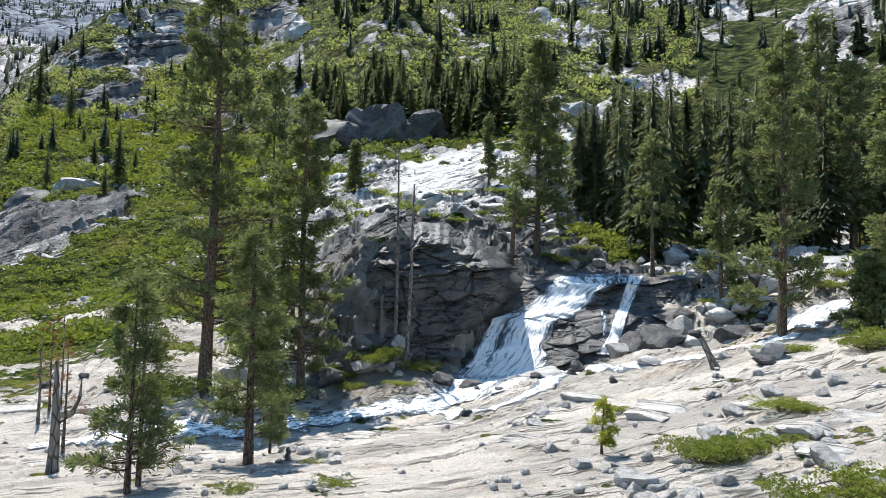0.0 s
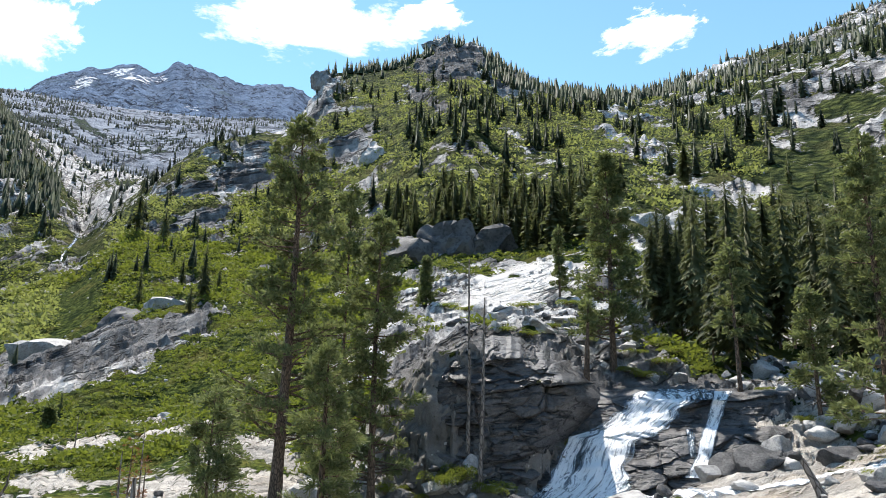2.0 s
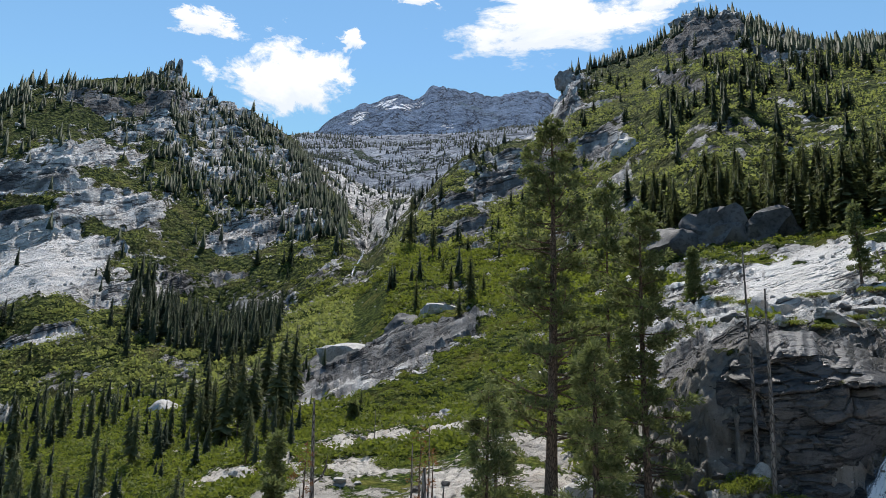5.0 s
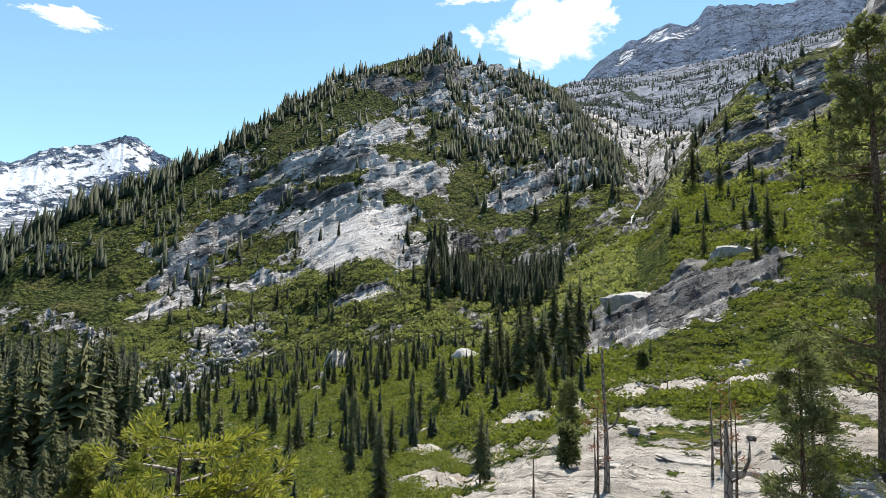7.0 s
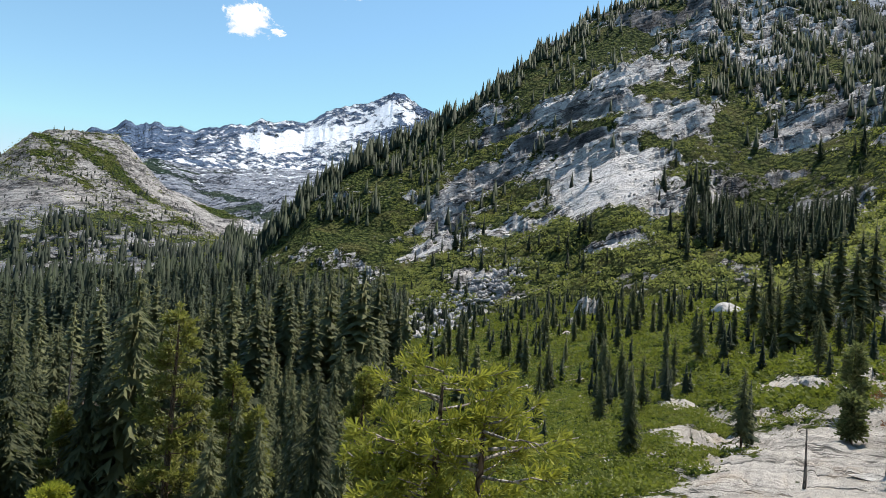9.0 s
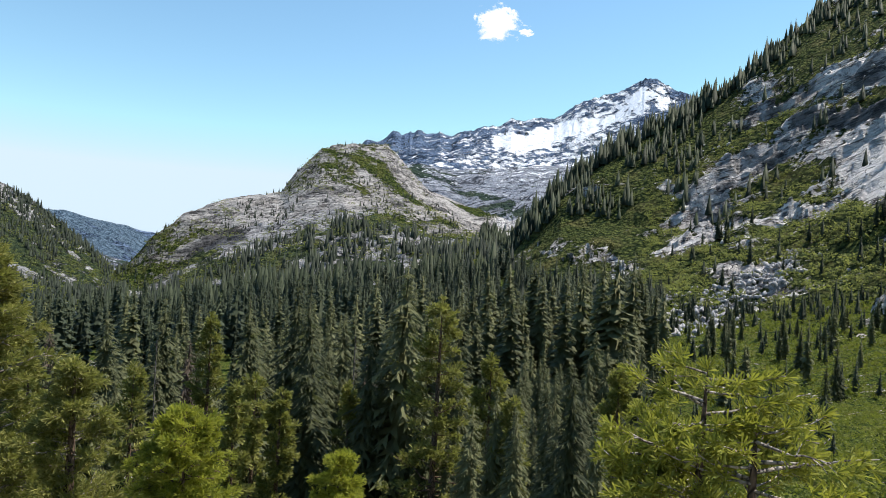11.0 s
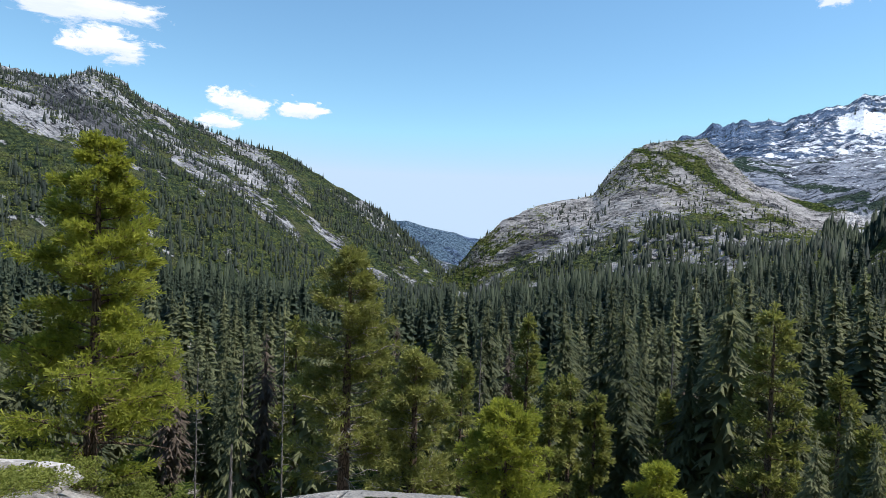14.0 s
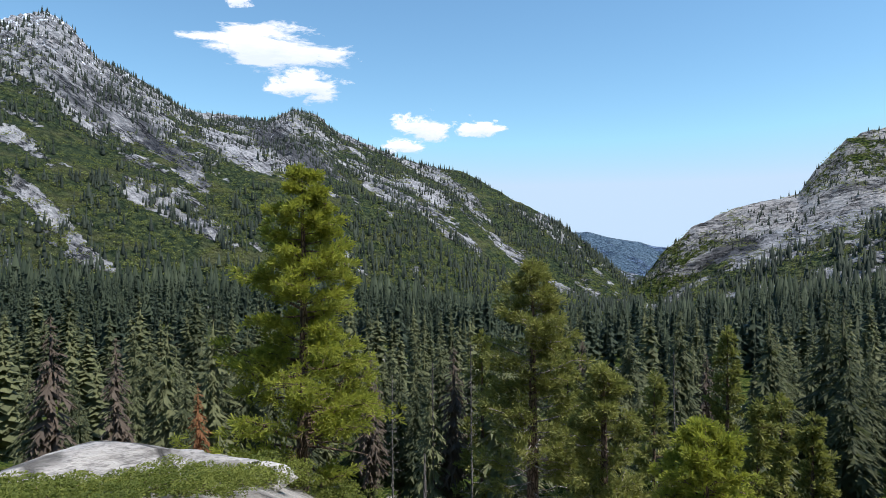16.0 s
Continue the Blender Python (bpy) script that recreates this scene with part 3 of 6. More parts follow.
class Land:
    """The whole ground as one sheet of rings round the viewpoint, with its cover."""

    def __init__(self):
        fine = np.arange(-143, 71, 0.19)
        self.az = np.concatenate([fine, np.arange(71, 217, 2.0)])
        az = (self.az + 180) % 360 - 180
        lines = [along([(-180, 0.02, -89.3), (179, 0.02, -89.3)], az)]
        for table in (LEDGE, BANK, SHELF, STEP, BENCH, BROW, CREST_LEFT + CREST_RIGHT, BEHIND, BASIN):
            lines.append(along(table, az))
        low = lines[-1].copy()
        lines.append(np.stack([low[0] * 1.12, low[1] - 1.5]))
        top = along(PEAKS + PEAKS_EAST, az)
        top[1] += (0.8 * (ridged(self.az / 2.1, 0 * az, 4, 141) - 0.62) + 0.2 * (ridged(self.az / 0.7, 0 * az, 3, 147) - 0.6)) * ((az > -73) & (az < 20))
        lines.append(top)
        lines.append(np.stack([np.full_like(az, 4600), lines[-1][1] * 0.8 - 4]))
        dist = np.stack([q[0] for q in lines])
        for k in range(1, len(dist)):
            dist[k] = np.maximum(dist[k], dist[k - 1] * 1.01)
        rise = dist * np.tan(np.radians(np.stack([q[1] for q in lines]))) + EYE.z
        s = np.concatenate([k + np.arange(n) / n for k, n in enumerate(ROWS)] + [[len(ROWS)]])
        self.s = s
        knots = np.arange(len(ROWS) + 1)
        self.start = np.concatenate([[0], np.cumsum(ROWS)])

        def spread(rows):
            k = np.minimum(s.astype(int), len(ROWS) - 1)
            f = (s - k)[:, None]
            return rows[k] * (1 - f) + rows[k + 1] * f

        r, z = spread(dist), spread(rise)
        bare = spread(np.stack([along(t, az)[0] for t in BARE]))
        snow = spread(np.stack([along(SNOW.get(k, [(-180, 0), (179, 0)]), az)[0] for k in knots]))
        rough = np.interp(s, knots, ROUGH)[:, None]
        u, v = np.radians(self.az)[None] * np.ones_like(r), np.log(r)
        angle = np.degrees(np.arctan2(z - EYE.z, r))
        wander = 0.9 * (fbm(u / 0.03, v / 0.05, 4, 131) - 0.5)
        dark = np.zeros_like(r)
        for a0, e0, slant, long, wide, more, black in CRAGS:
            p, q = az[None] - a0, angle - e0
            c, d = math.cos(radians(slant)), math.sin(radians(slant))
            w = np.clip(1.9 - 1.6 * np.hypot((p * c + q * d) / long, (q * c - p * d) / wide) + 1.4 * wander, 0, 1) * (s > 3.2)[:, None]
            bare = bare + more * w
            dark = dark + black * w
        # lasting snow under the peaks
        for a0, e0, slant, long, wide in ((-0.8, 25.3, 25, 1.8, 0.6), (1.6, 25.2, 14, 2.2, 0.55), (-3.6, 23.8, 30, 1.7, 0.5), (5.2, 23.6, 5, 1.0, 0.25), (-50, 11.5, 14, 5, 0.8), (-47, 13.0, 20, 2.4, 0.8), (-57, 9.6, 6, 5, 0.7)):
            p, q = az[None] - a0, angle - e0
            c, d = math.cos(radians(slant)), math.sin(radians(slant))
            snow = snow + (0.4 if a0 > -20 else 0.3) * np.clip(1.6 - 1.5 * np.hypot((p * c + q * d) / long, (q * c - p * d) / wide) + 3.0 * wander, 0, 1) * (s > 9)[:, None]
        # patches of cover, drawn out along the dip of the slabs
        patch = fbm((u * 0.8 + v * 0.6) / 0.05, (v * 0.8 - u * 0.6) / 0.11, 5, 3, 0.6)
        bare = bare + 1.6 * (patch - 0.5)
        rock = np.clip((bare - 0.35) / 0.3, 0, 1) * (1 - 0.8 * np.clip(-dark, 0, 1))
        lump = fbm(u / 0.11, v / 0.11, 3, 11, 0.45) - 0.5 + (1 - 0.75 * rock) * 0.35 * (fbm(u / 0.014, v / 0.014, 3, 15) - 0.5)
        ridge = ridged((u * 0.85 + v * 0.5) / 0.06, (v - 0.4 * u) / 0.10, 5, 23) - 0.6
        gully = np.clip(s - 9.4, 0, 1)[:, None] * (ridged(u / 0.028, v / 0.35 + u * 4, 4, 29) - 0.62)
        z = z + r * (rough * (1.6 * lump + rock * 0.15 * ridge) + 0.007 * gully * np.clip(11 - s, 0.25, 1)[:, None] * np.interp(self.az, (-40, -20), (1.0, 2.6)))
        # benches in the bare rock: long treads that dip one way, and steep risers
        bench = np.interp(s, knots, BENCHES)[:, None] * r * np.interp(self.az, (-143, -98, -92, -62, -56, 217), (0.35, 0.35, 0.35, 0.35, 1, 1))
        step = bench + 1e-6
        high = np.clip(s - 3, 0, 1)[:, None]
        dip = np.interp(self.az, (-143, -95, -85, -62, -50, -9, 5, 40, 71), (60, 60, 0, -8, -22, -22, -20, -8, 9))
        dip = np.cumsum(dip * np.gradient(np.radians(self.az)))[None]
        q = z / step + (3.6 - 1.4 * high) * fbm(u / 0.10, v / 0.10, 4, 37) + 9 * u * (1 - high) + dip * high + 0.8 * high * cells((u * 0.9 + v * 0.42) / 0.09, (v * 0.9 - u * 0.42) / 0.05, 77)[0] + 0.35 * fbm(u / 0.02, v / 0.03, 2, 42)
        tread = q - np.floor(q)
        z = z + rock * step * np.interp(s, (3.0, 4.0), (0.35, 0.8))[:, None] * np.interp(self.az, (-143, -98, -92, -62, -56, 217), (0.7, 0.7, 0.3, 0.3, 1, 1)) * (np.clip((tread - 0.80) / 0.17, 0, 1) - tread + 0.38)
        # joints that break it into slabs
        a = u * 0.9 + v * 0.42 + 0.02 * fbm(u / 0.05, v / 0.05, 3, 71)
        b = v * 0.9 - u * 0.42 + 0.02 * fbm(u / 0.05, v / 0.05, 3, 73)
        for width, depth, share, seed in ((0.150, 0.060, 1.0, 61), (0.050, 0.022, 0.5, 67), (0.018, 0.009, 0.22, 69)):
            own, edge, lean = cells(a / width, b / depth, seed)
            z = z + rock * bench * share * np.interp(s, (4.5, 6.0), (1.0, 0.35))[:, None] * (0.8 * (own - 0.5) + 1.8 * lean - 0.4 * np.clip(1 - edge / 0.12, 0, 1) + 0.05)
        # blocks that stand out of the steep faces
        steep = np.clip((np.gradient(z, axis=0) / (np.gradient(r, axis=0) + 1e-6) - 0.8) / 0.8, 0, 1) * (np.clip(s - 2.5, 0, 1) * np.clip(4.3 - s, 0, 1))[:, None]
        own, edge, lean = cells(u / 0.030 + 0.4 * fbm(u / 0.02, v, 2, 81), z / (0.017 * r + 0.01), 83)
        r = r * (1 + steep * (0.036 * (own - 0.5) + 0.05 * lean - 0.014 * np.clip(1 - edge / 0.16, 0, 1)))
        stain_shade = spread(np.stack([along(STAIN_SHADE.get(k, [(-180, 0), (179, 0)]), az)[0] for k in knots])) + 0.9 * (fbm(u / 0.03, v / 0.05, 5, 91) - 0.5) + dark
        # the ring closes on itself behind
        for k in range(1, len(r)):
            r[k] = np.maximum(r[k], r[k - 1] + 1e-3)
        self.r, self.z, self.bare, self.snow, self.stain_shade = r, z, bare, snow, stain_shade

    def column(self, az):
        return np.interp((np.asarray(az) + 143) % 360 - 143, self.az, np.arange(len(self.az)))

    def height(self, az, dist):
        c = float(self.column(az))
        k = min(int(c), len(self.az) - 2)
        f = c - k
        return (1 - f) * np.interp(dist, self.r[:, k], self.z[:, k]) + f * np.interp(dist, self.r[:, k + 1], self.z[:, k + 1])

    def cover(self, az, dist):
        k = int(round(float(self.column(az)))) % len(self.az)
        return np.interp(dist, self.r[:, k], self.bare[:, k])

    def reach(self, az, s):
        """Distance at a share s between the lines."""
        k = int(round(float(self.column(az)))) % len(self.az)
        return np.interp(s, self.s, self.r[:, k])

    def place(self, az, dist, lift=0.0):
        a = radians(az)
        return Vector((dist * math.sin(a), dist * math.cos(a), self.height(az, dist) + lift))

    def meet(self, az, rise):
        """Distance at which a line of sight of that rise first meets the land."""
        k = int(round(float(self.column(az)))) % len(self.az)
        over = np.nonzero(self.z[:, k] >= EYE.z + self.r[:, k] * math.tan(radians(rise)))[0]
        over = over[self.r[over, k] > 4]
        return float(self.r[over[0], k]) if len(over) else 100.0

    def sheet(self, name, k0, k1, az0, az1, material):
        """The part of the sheet between two lines and two turns, as one mesh."""
        i0, i1 = self.start[k0], self.start[k1] + 1
        cols = np.nonzero((self.az >= az0 - 0.01) & (self.az <= az1 + 0.2))[0]
        if az1 > 215 and az0 < -100:
            cols = np.append(cols, 0)
        a = np.radians(self.az[cols])[None]
        r, z = self.r[i0:i1][:, cols], self.z[i0:i1][:, cols]
        n, m = r.shape
        verts = np.stack([r * np.sin(a), r * np.cos(a), z], -1).reshape(-1, 3)
        idx = np.arange(n * m).reshape(n, m)
        quads = np.stack([idx[:-1, :-1], idx[1:, :-1], idx[1:, 1:], idx[:-1, 1:]], -1).reshape(-1, 4)[:, ::-1]
        me = raw_mesh(name, verts, quads)
        for key, data in (("bare", self.bare), ("snow", self.snow), ("stain_shade", self.stain_shade)):
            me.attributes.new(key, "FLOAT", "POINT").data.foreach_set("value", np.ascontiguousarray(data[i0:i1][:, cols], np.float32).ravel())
        me.materials.append(material)
        me.shade_smooth()
        if k0 > 0:
            me.set_sharp_from_angle(angle=radians(24))
        return new(name, me)


def raw_mesh(name, verts, faces, smooth=False):
    """A mesh from arrays: faces all of one size."""
    me = bpy.data.meshes.new(name)
    faces = np.asarray(faces, np.int32)
    n, k = faces.shape
    me.vertices.add(len(verts))
    me.vertices.foreach_set("co", np.asarray(verts, np.float32).ravel())
    me.loops.add(n * k)
    me.loops.foreach_set("vertex_index", faces.ravel())
    me.polygons.add(n)
    me.polygons.foreach_set("loop_start", np.arange(0, n * k, k, dtype=np.int32))
    me.update(calc_edges=True)
    if smooth:
        me.shade_smooth()
    return me


land = Land()
tagged(land.sheet("ground", 0, 4, -143, 217, M_GROUND), "pale granite slabs and low green scrub", "ground", kind="structure")
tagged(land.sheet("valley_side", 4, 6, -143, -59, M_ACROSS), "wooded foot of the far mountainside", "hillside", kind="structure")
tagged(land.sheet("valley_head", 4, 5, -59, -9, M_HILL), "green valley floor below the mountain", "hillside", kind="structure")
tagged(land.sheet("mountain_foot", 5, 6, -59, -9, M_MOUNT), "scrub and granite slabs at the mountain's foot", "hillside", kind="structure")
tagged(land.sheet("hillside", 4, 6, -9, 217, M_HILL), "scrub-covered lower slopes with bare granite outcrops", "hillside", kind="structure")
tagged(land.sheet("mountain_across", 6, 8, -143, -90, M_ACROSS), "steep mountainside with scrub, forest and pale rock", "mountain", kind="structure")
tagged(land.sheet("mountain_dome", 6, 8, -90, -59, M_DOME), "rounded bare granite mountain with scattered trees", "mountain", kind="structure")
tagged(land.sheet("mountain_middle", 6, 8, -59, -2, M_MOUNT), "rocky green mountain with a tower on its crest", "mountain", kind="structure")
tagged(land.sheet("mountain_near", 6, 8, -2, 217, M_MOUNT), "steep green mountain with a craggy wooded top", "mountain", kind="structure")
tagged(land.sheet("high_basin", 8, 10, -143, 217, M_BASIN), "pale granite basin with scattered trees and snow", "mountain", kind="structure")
tagged(land.sheet("distant_peaks", 10, 12, -143, 217, M_FAR), "distant peaks with old snow, tinted blue-grey by painted haze", "mountain", kind="structure")

# ---- mesh building ----
class Bits:
    """Collects triangles of one mesh."""

    def __init__(self):
        self.v, self.f, self.n = [], [], 0

    def add(self, verts, faces):
        verts = np.asarray(verts, float).reshape(-1, 3)
        self.v.append(verts)
        self.f.append(np.asarray(faces, int).reshape(-1, 3) + self.n)
        self.n += len(verts)

    def tri(self, p, q, r):
        self.add([p, q, r], [[0, 1, 2]])

    def tube(self, points, radii, sides=5):
        """A tapered limb along points."""
        points = np.asarray(points, float)
        n = len(points)
        rings = []
        for k in range(n):
            d = points[min(k + 1, n - 1)] - points[max(k - 1, 0)]
            d = d / (np.linalg.norm(d) + 1e-9)
            side = np.cross(d, (0.31, 0.95, 0.05) if abs(d[2]) > 0.7 else (0, 0, 1))
            side /= np.linalg.norm(side)
            up = np.cross(d, side)
            t = np.arange(sides) * 2 * math.pi / sides
            rings.append(points[k] + radii[k] * (np.cos(t)[:, None] * side + np.sin(t)[:, None] * up))
        faces = []
        for k in range(n - 1):
            for j in range(sides):
                p, q = k * sides + j, k * sides + (j + 1) % sides
                faces += [[p, q, p + sides], [q, q + sides, p + sides]]
        self.add(np.concatenate(rings), faces)

    def arrays(self):
        return np.concatenate(self.v), np.concatenate(self.f)

    def mesh(self, name, material, smooth=False):
        v, f = self.arrays()
        me = raw_mesh(name, v, f, smooth)
        me.materials.append(material)
        return me

# ---- rocks ----
def part(name, bits, material, parent, label="", smooth=False):
    ob = new(name, bits if isinstance(bits, bpy.types.Mesh) else bits.mesh(name, material, smooth))
    ob.parent = parent
    if label:
        ob["label"] = label
    return ob


def rock_mesh(name, seed, detail, cuts, rough, material, joints=0.0, edge=50):
    """A block of granite, about two metres across: flat breaks between rounded edges, pitted."""
    g = np.random.default_rng(seed)
    bm = bmesh.new()
    bmesh.ops.create_icosphere(bm, subdivisions=detail, radius=1)
    n = np.array([v.co for v in bm.verts])
    n /= np.linalg.norm(n, axis=1, keepdims=True)
    c = g.normal(size=(cuts, 3))
    c /= np.linalg.norm(c, axis=1, keepdims=True)
    d = g.uniform(0.5, 0.88, cuts)
    dot = n @ c.T
    reach = np.where(dot > 0.12, d / np.maximum(dot, 0.12), 9.0)
    r = -np.log(np.exp(-edge * np.minimum(reach, 2)).sum(1) + np.exp(-edge * 1.2)) / edge
    for v, q, w in zip(bm.verts, n, r):
        p = Vector(q)
        bumpy = noise.fractal(p * 2.1 + Vector((seed, 0, 0)), 0.9, 2.0, 5) * rough
        if joints:
            slab = (p.z * 2.6 + 0.7 * p.x + 0.35 * noise.noise(p * 2.2)) % 1.0
            bumpy -= joints * max(0.0, 1 - abs(slab - 0.5) / 0.09)
        v.co = p * (w + bumpy)
    me = bpy.data.meshes.new(name)
    bm.to_mesh(me)
    bm.free()
    me.materials.append(material)
    me.shade_smooth()
    me.set_sharp_from_angle(angle=radians(28))
    return me


def set_rock(name, me, az, dist, size, turn, sink, label, tilt=0.0, group=""):
    ob = new(name, me)
    at = land.place(az, dist, -sink * size[2])
    ob.matrix_world = Matrix.Translation(at) @ pose(0, 0, 0, tilt, 0.6 * tilt, turn) @ Matrix.Diagonal((*size, 1))
    return tagged(ob, label, "rock", group)


BLOCKS = [rock_mesh("boulder", 200 + k, 3, 8, 0.04, M_ROCK, 0.02) for k in range(6)]
WET = [rock_mesh("wet_boulder", 220 + k, 3, 8, 0.05, M_DARK_ROCK, 0.03) for k in range(4)]

# great outcrops: turn, distance, half sizes, turn of the block, sunk share, dark
for k, (az, dist, sx, sy, sz, turn, sink, dark, cuts) in enumerate((
        (28.6, 168, 14, 11, 12.0, 0, 0.12, True, 14), (31.6, 168, 10, 11, 9.5, 70, 0.15, True, 14), (25.0, 170, 9, 8, 8.5, 30, 0.15, True, 13),
        (17.0, 53.5, 2.0, 1.6, 1.6, 20, 0.25, False, 10), (24.4, 52.6, 2.0, 1.3, 1.1, 10, 0.3, True, 9),
        (-8.0, 210, 13, 9, 8, 20, 0.5, True, 11), (-3.2, 205, 14, 10, 9, 60, 0.55, False, 11), (1.6, 200, 12, 9, 8, 110, 0.5, True, 11), (5.6, 195, 11, 8, 8, 170, 0.5, False, 11),
        (10.6, 96, 4.5, 3.0, 2.2, 0, 0.4, True, 10), (6.2, 100, 4.0, 2.6, 1.7, 40, 0.4, False, 10), (-16.8, 205, 5.5, 4.0, 4.2, 20, 0.25, False, 9), (-14.6, 245, 4, 3, 3, 80, 0.3, False, 9),
        (21.6, 330, 9, 8, 11, 10, 0.35, False, 9), (45.9, 176, 9, 9, 8, 30, 0.4, False, 10), (49.5, 182, 10, 8, 8, 80, 0.4, False, 10), (43.0, 104, 4, 3, 3.2, 10, 0.4, True, 9), (46.4, 128, 5, 4, 4, 70, 0.4, False, 9),
        (33.6, 84, 3.6, 3.0, 2.0, 60, 0.4, True, 10), (38.8, 86, 4.0, 2.6, 1.5, 10, 0.4, False, 10), (29.5, 80, 3.0, 2.4, 1.6, 130, 0.4, True, 10), (36.0, 74, 3.4, 2.0, 1.2, 30, 0.4, False, 10))):
    me = rock_mesh("rock_outcrop", 300 + k, 5 if dist < 70 and sz > 3 else 4, cuts, 0.13, M_DARK_ROCK if dark else M_ROCK, 0.05)
    set_rock("rock_outcrop", me, az, dist, (sx, sy, sz), turn, sink, "dark water-stained granite outcrop with open joints" if dark else "pale jointed granite outcrop")


def sight(az, rise, dist):
    """The point at a turn, a rise and a distance from the viewpoint."""
    a = radians(az)
    return Vector((dist * math.sin(a), dist * math.cos(a), EYE.z + dist * math.tan(radians(rise))))


def smooth_step(x, x0, x1):
    t = np.clip((x - x0) / (x1 - x0), 0, 1)
    return t * t * (3 - 2 * t)


def jointed(az, rise, seed):
    """How far blocks stand out of a rock face, in metres, at arrays of turns and rises."""
    x, y = np.radians(az) * 57, np.radians(rise) * 57
    x, y = x + 0.7 * fbm(x / 2.5, y / 2.5, 3, seed) + 0.12 * y, y + 0.45 * fbm(x / 2.0, y / 2.0, 3, seed + 5) - 0.10 * x
    out = 0.9 * (fbm(x / 4.0, y / 3.0, 3, seed + 9) - 0.5)
    for w, h, amount, crack, k in ((4.6, 2.3, 1.0, 0.22, 11), (1.9, 0.8, 0.34, 0.09, 13), (0.8, 0.26, 0.09, 0.02, 17)):
        own, edge, lean = cells(x / w, y / h, seed + k)
        out = out + amount * ((own - 0.5) + 0.9 * lean) - crack * np.clip(1 - edge / 0.10, 0, 1)
    return out + 0.07 * (fbm(x / 0.3, y / 0.3, 3, seed + 21) - 0.5)


def cliff_dist(az, rise):
    top = np.interp(az, (26, 28, 30, 34, 37, 39.5, 42), (0.8, 3.6, 4.8, 5.0, 3.8, 1.8, 0.6)) + 1.2 * (fbm(az / 1.7, 0 * az, 3, 905) - 0.5)
    d = 53.4 + 0.25 * (rise + 6.8) + 0.8 * smooth_step(rise + 0.8 * (fbm(az / 1.5, 0 * az, 3, 907) - 0.5), 2.0, 2.6) + 2.2 * np.clip(rise - top + 1.0, 0, 3) ** 2
    d = d + 0.25 * np.clip(28.4 - az, 0, 9) ** 1.6 + 1.1 * np.clip(az - np.interp(rise, (-7, -5, -2, 0, 3), (33.2, 34.6, 36.0, 37.6, 39.0)), 0, 9) ** 1.5
    return d - jointed(az, rise, 900)


def ledge_dist(az, rise):
    r = rise + 0.9 * (fbm(np.asarray(az) / 2.6, np.asarray(rise) / 9.0, 3, 951) - 0.5) - 0.05 * (az - 45)
    d = np.interp(r, (-7.6, -7.0, -4.5, -3.9, -1.9, -1.4, 0.8, 1.25, 1.8), (53.4, 54.8, 57.0, 58.1, 59.7, 61.2, 62.9, 65.4, 67.5))
    return d - 0.75 * jointed(az, rise, 930)


def rock_face(name, az0, az1, e0, e1, step, shape, material, label):
    """A face of rock that runs back into the hill along its edges."""
    az, rise = np.meshgrid(np.arange(az0, az1, step), np.arange(e0, e1, step))
    d = shape(az, rise)
    rim = np.minimum(np.minimum(az - az0, az1 - az), np.minimum(rise - e0 + 0.6, e1 - rise))
    d = d + 3.5 * np.clip(1 - rim / 0.7, 0, 1) ** 2
    a = np.radians(az)
    verts = np.stack([d * np.sin(a), d * np.cos(a), EYE.z + d * np.tan(np.radians(rise))], -1).reshape(-1, 3)
    idx = np.arange(az.size).reshape(az.shape)
    me = raw_mesh(name, verts, np.stack([idx[:-1, :-1], idx[:-1, 1:], idx[1:, 1:], idx[1:, :-1]], -1).reshape(-1, 4))
    me.materials.append(material)
    me.shade_smooth()
    me.set_sharp_from_angle(angle=radians(30))
    return tagged(new(name, me), label, "cliff")


rock_face("rock_cliff", 25.8, 42.0, -7.2, 6.2, 0.085, cliff_dist, M_WET_SHADED_CLIFF, "dark wet granite cliff with open joints beside the waterfall")
rock_face("rock_ledge", 33.8, 56.0, -7.4, 1.9, 0.085, ledge_dist, M_WET_SHADED_CLIFF, "dark wet granite ledge under the waterfall")
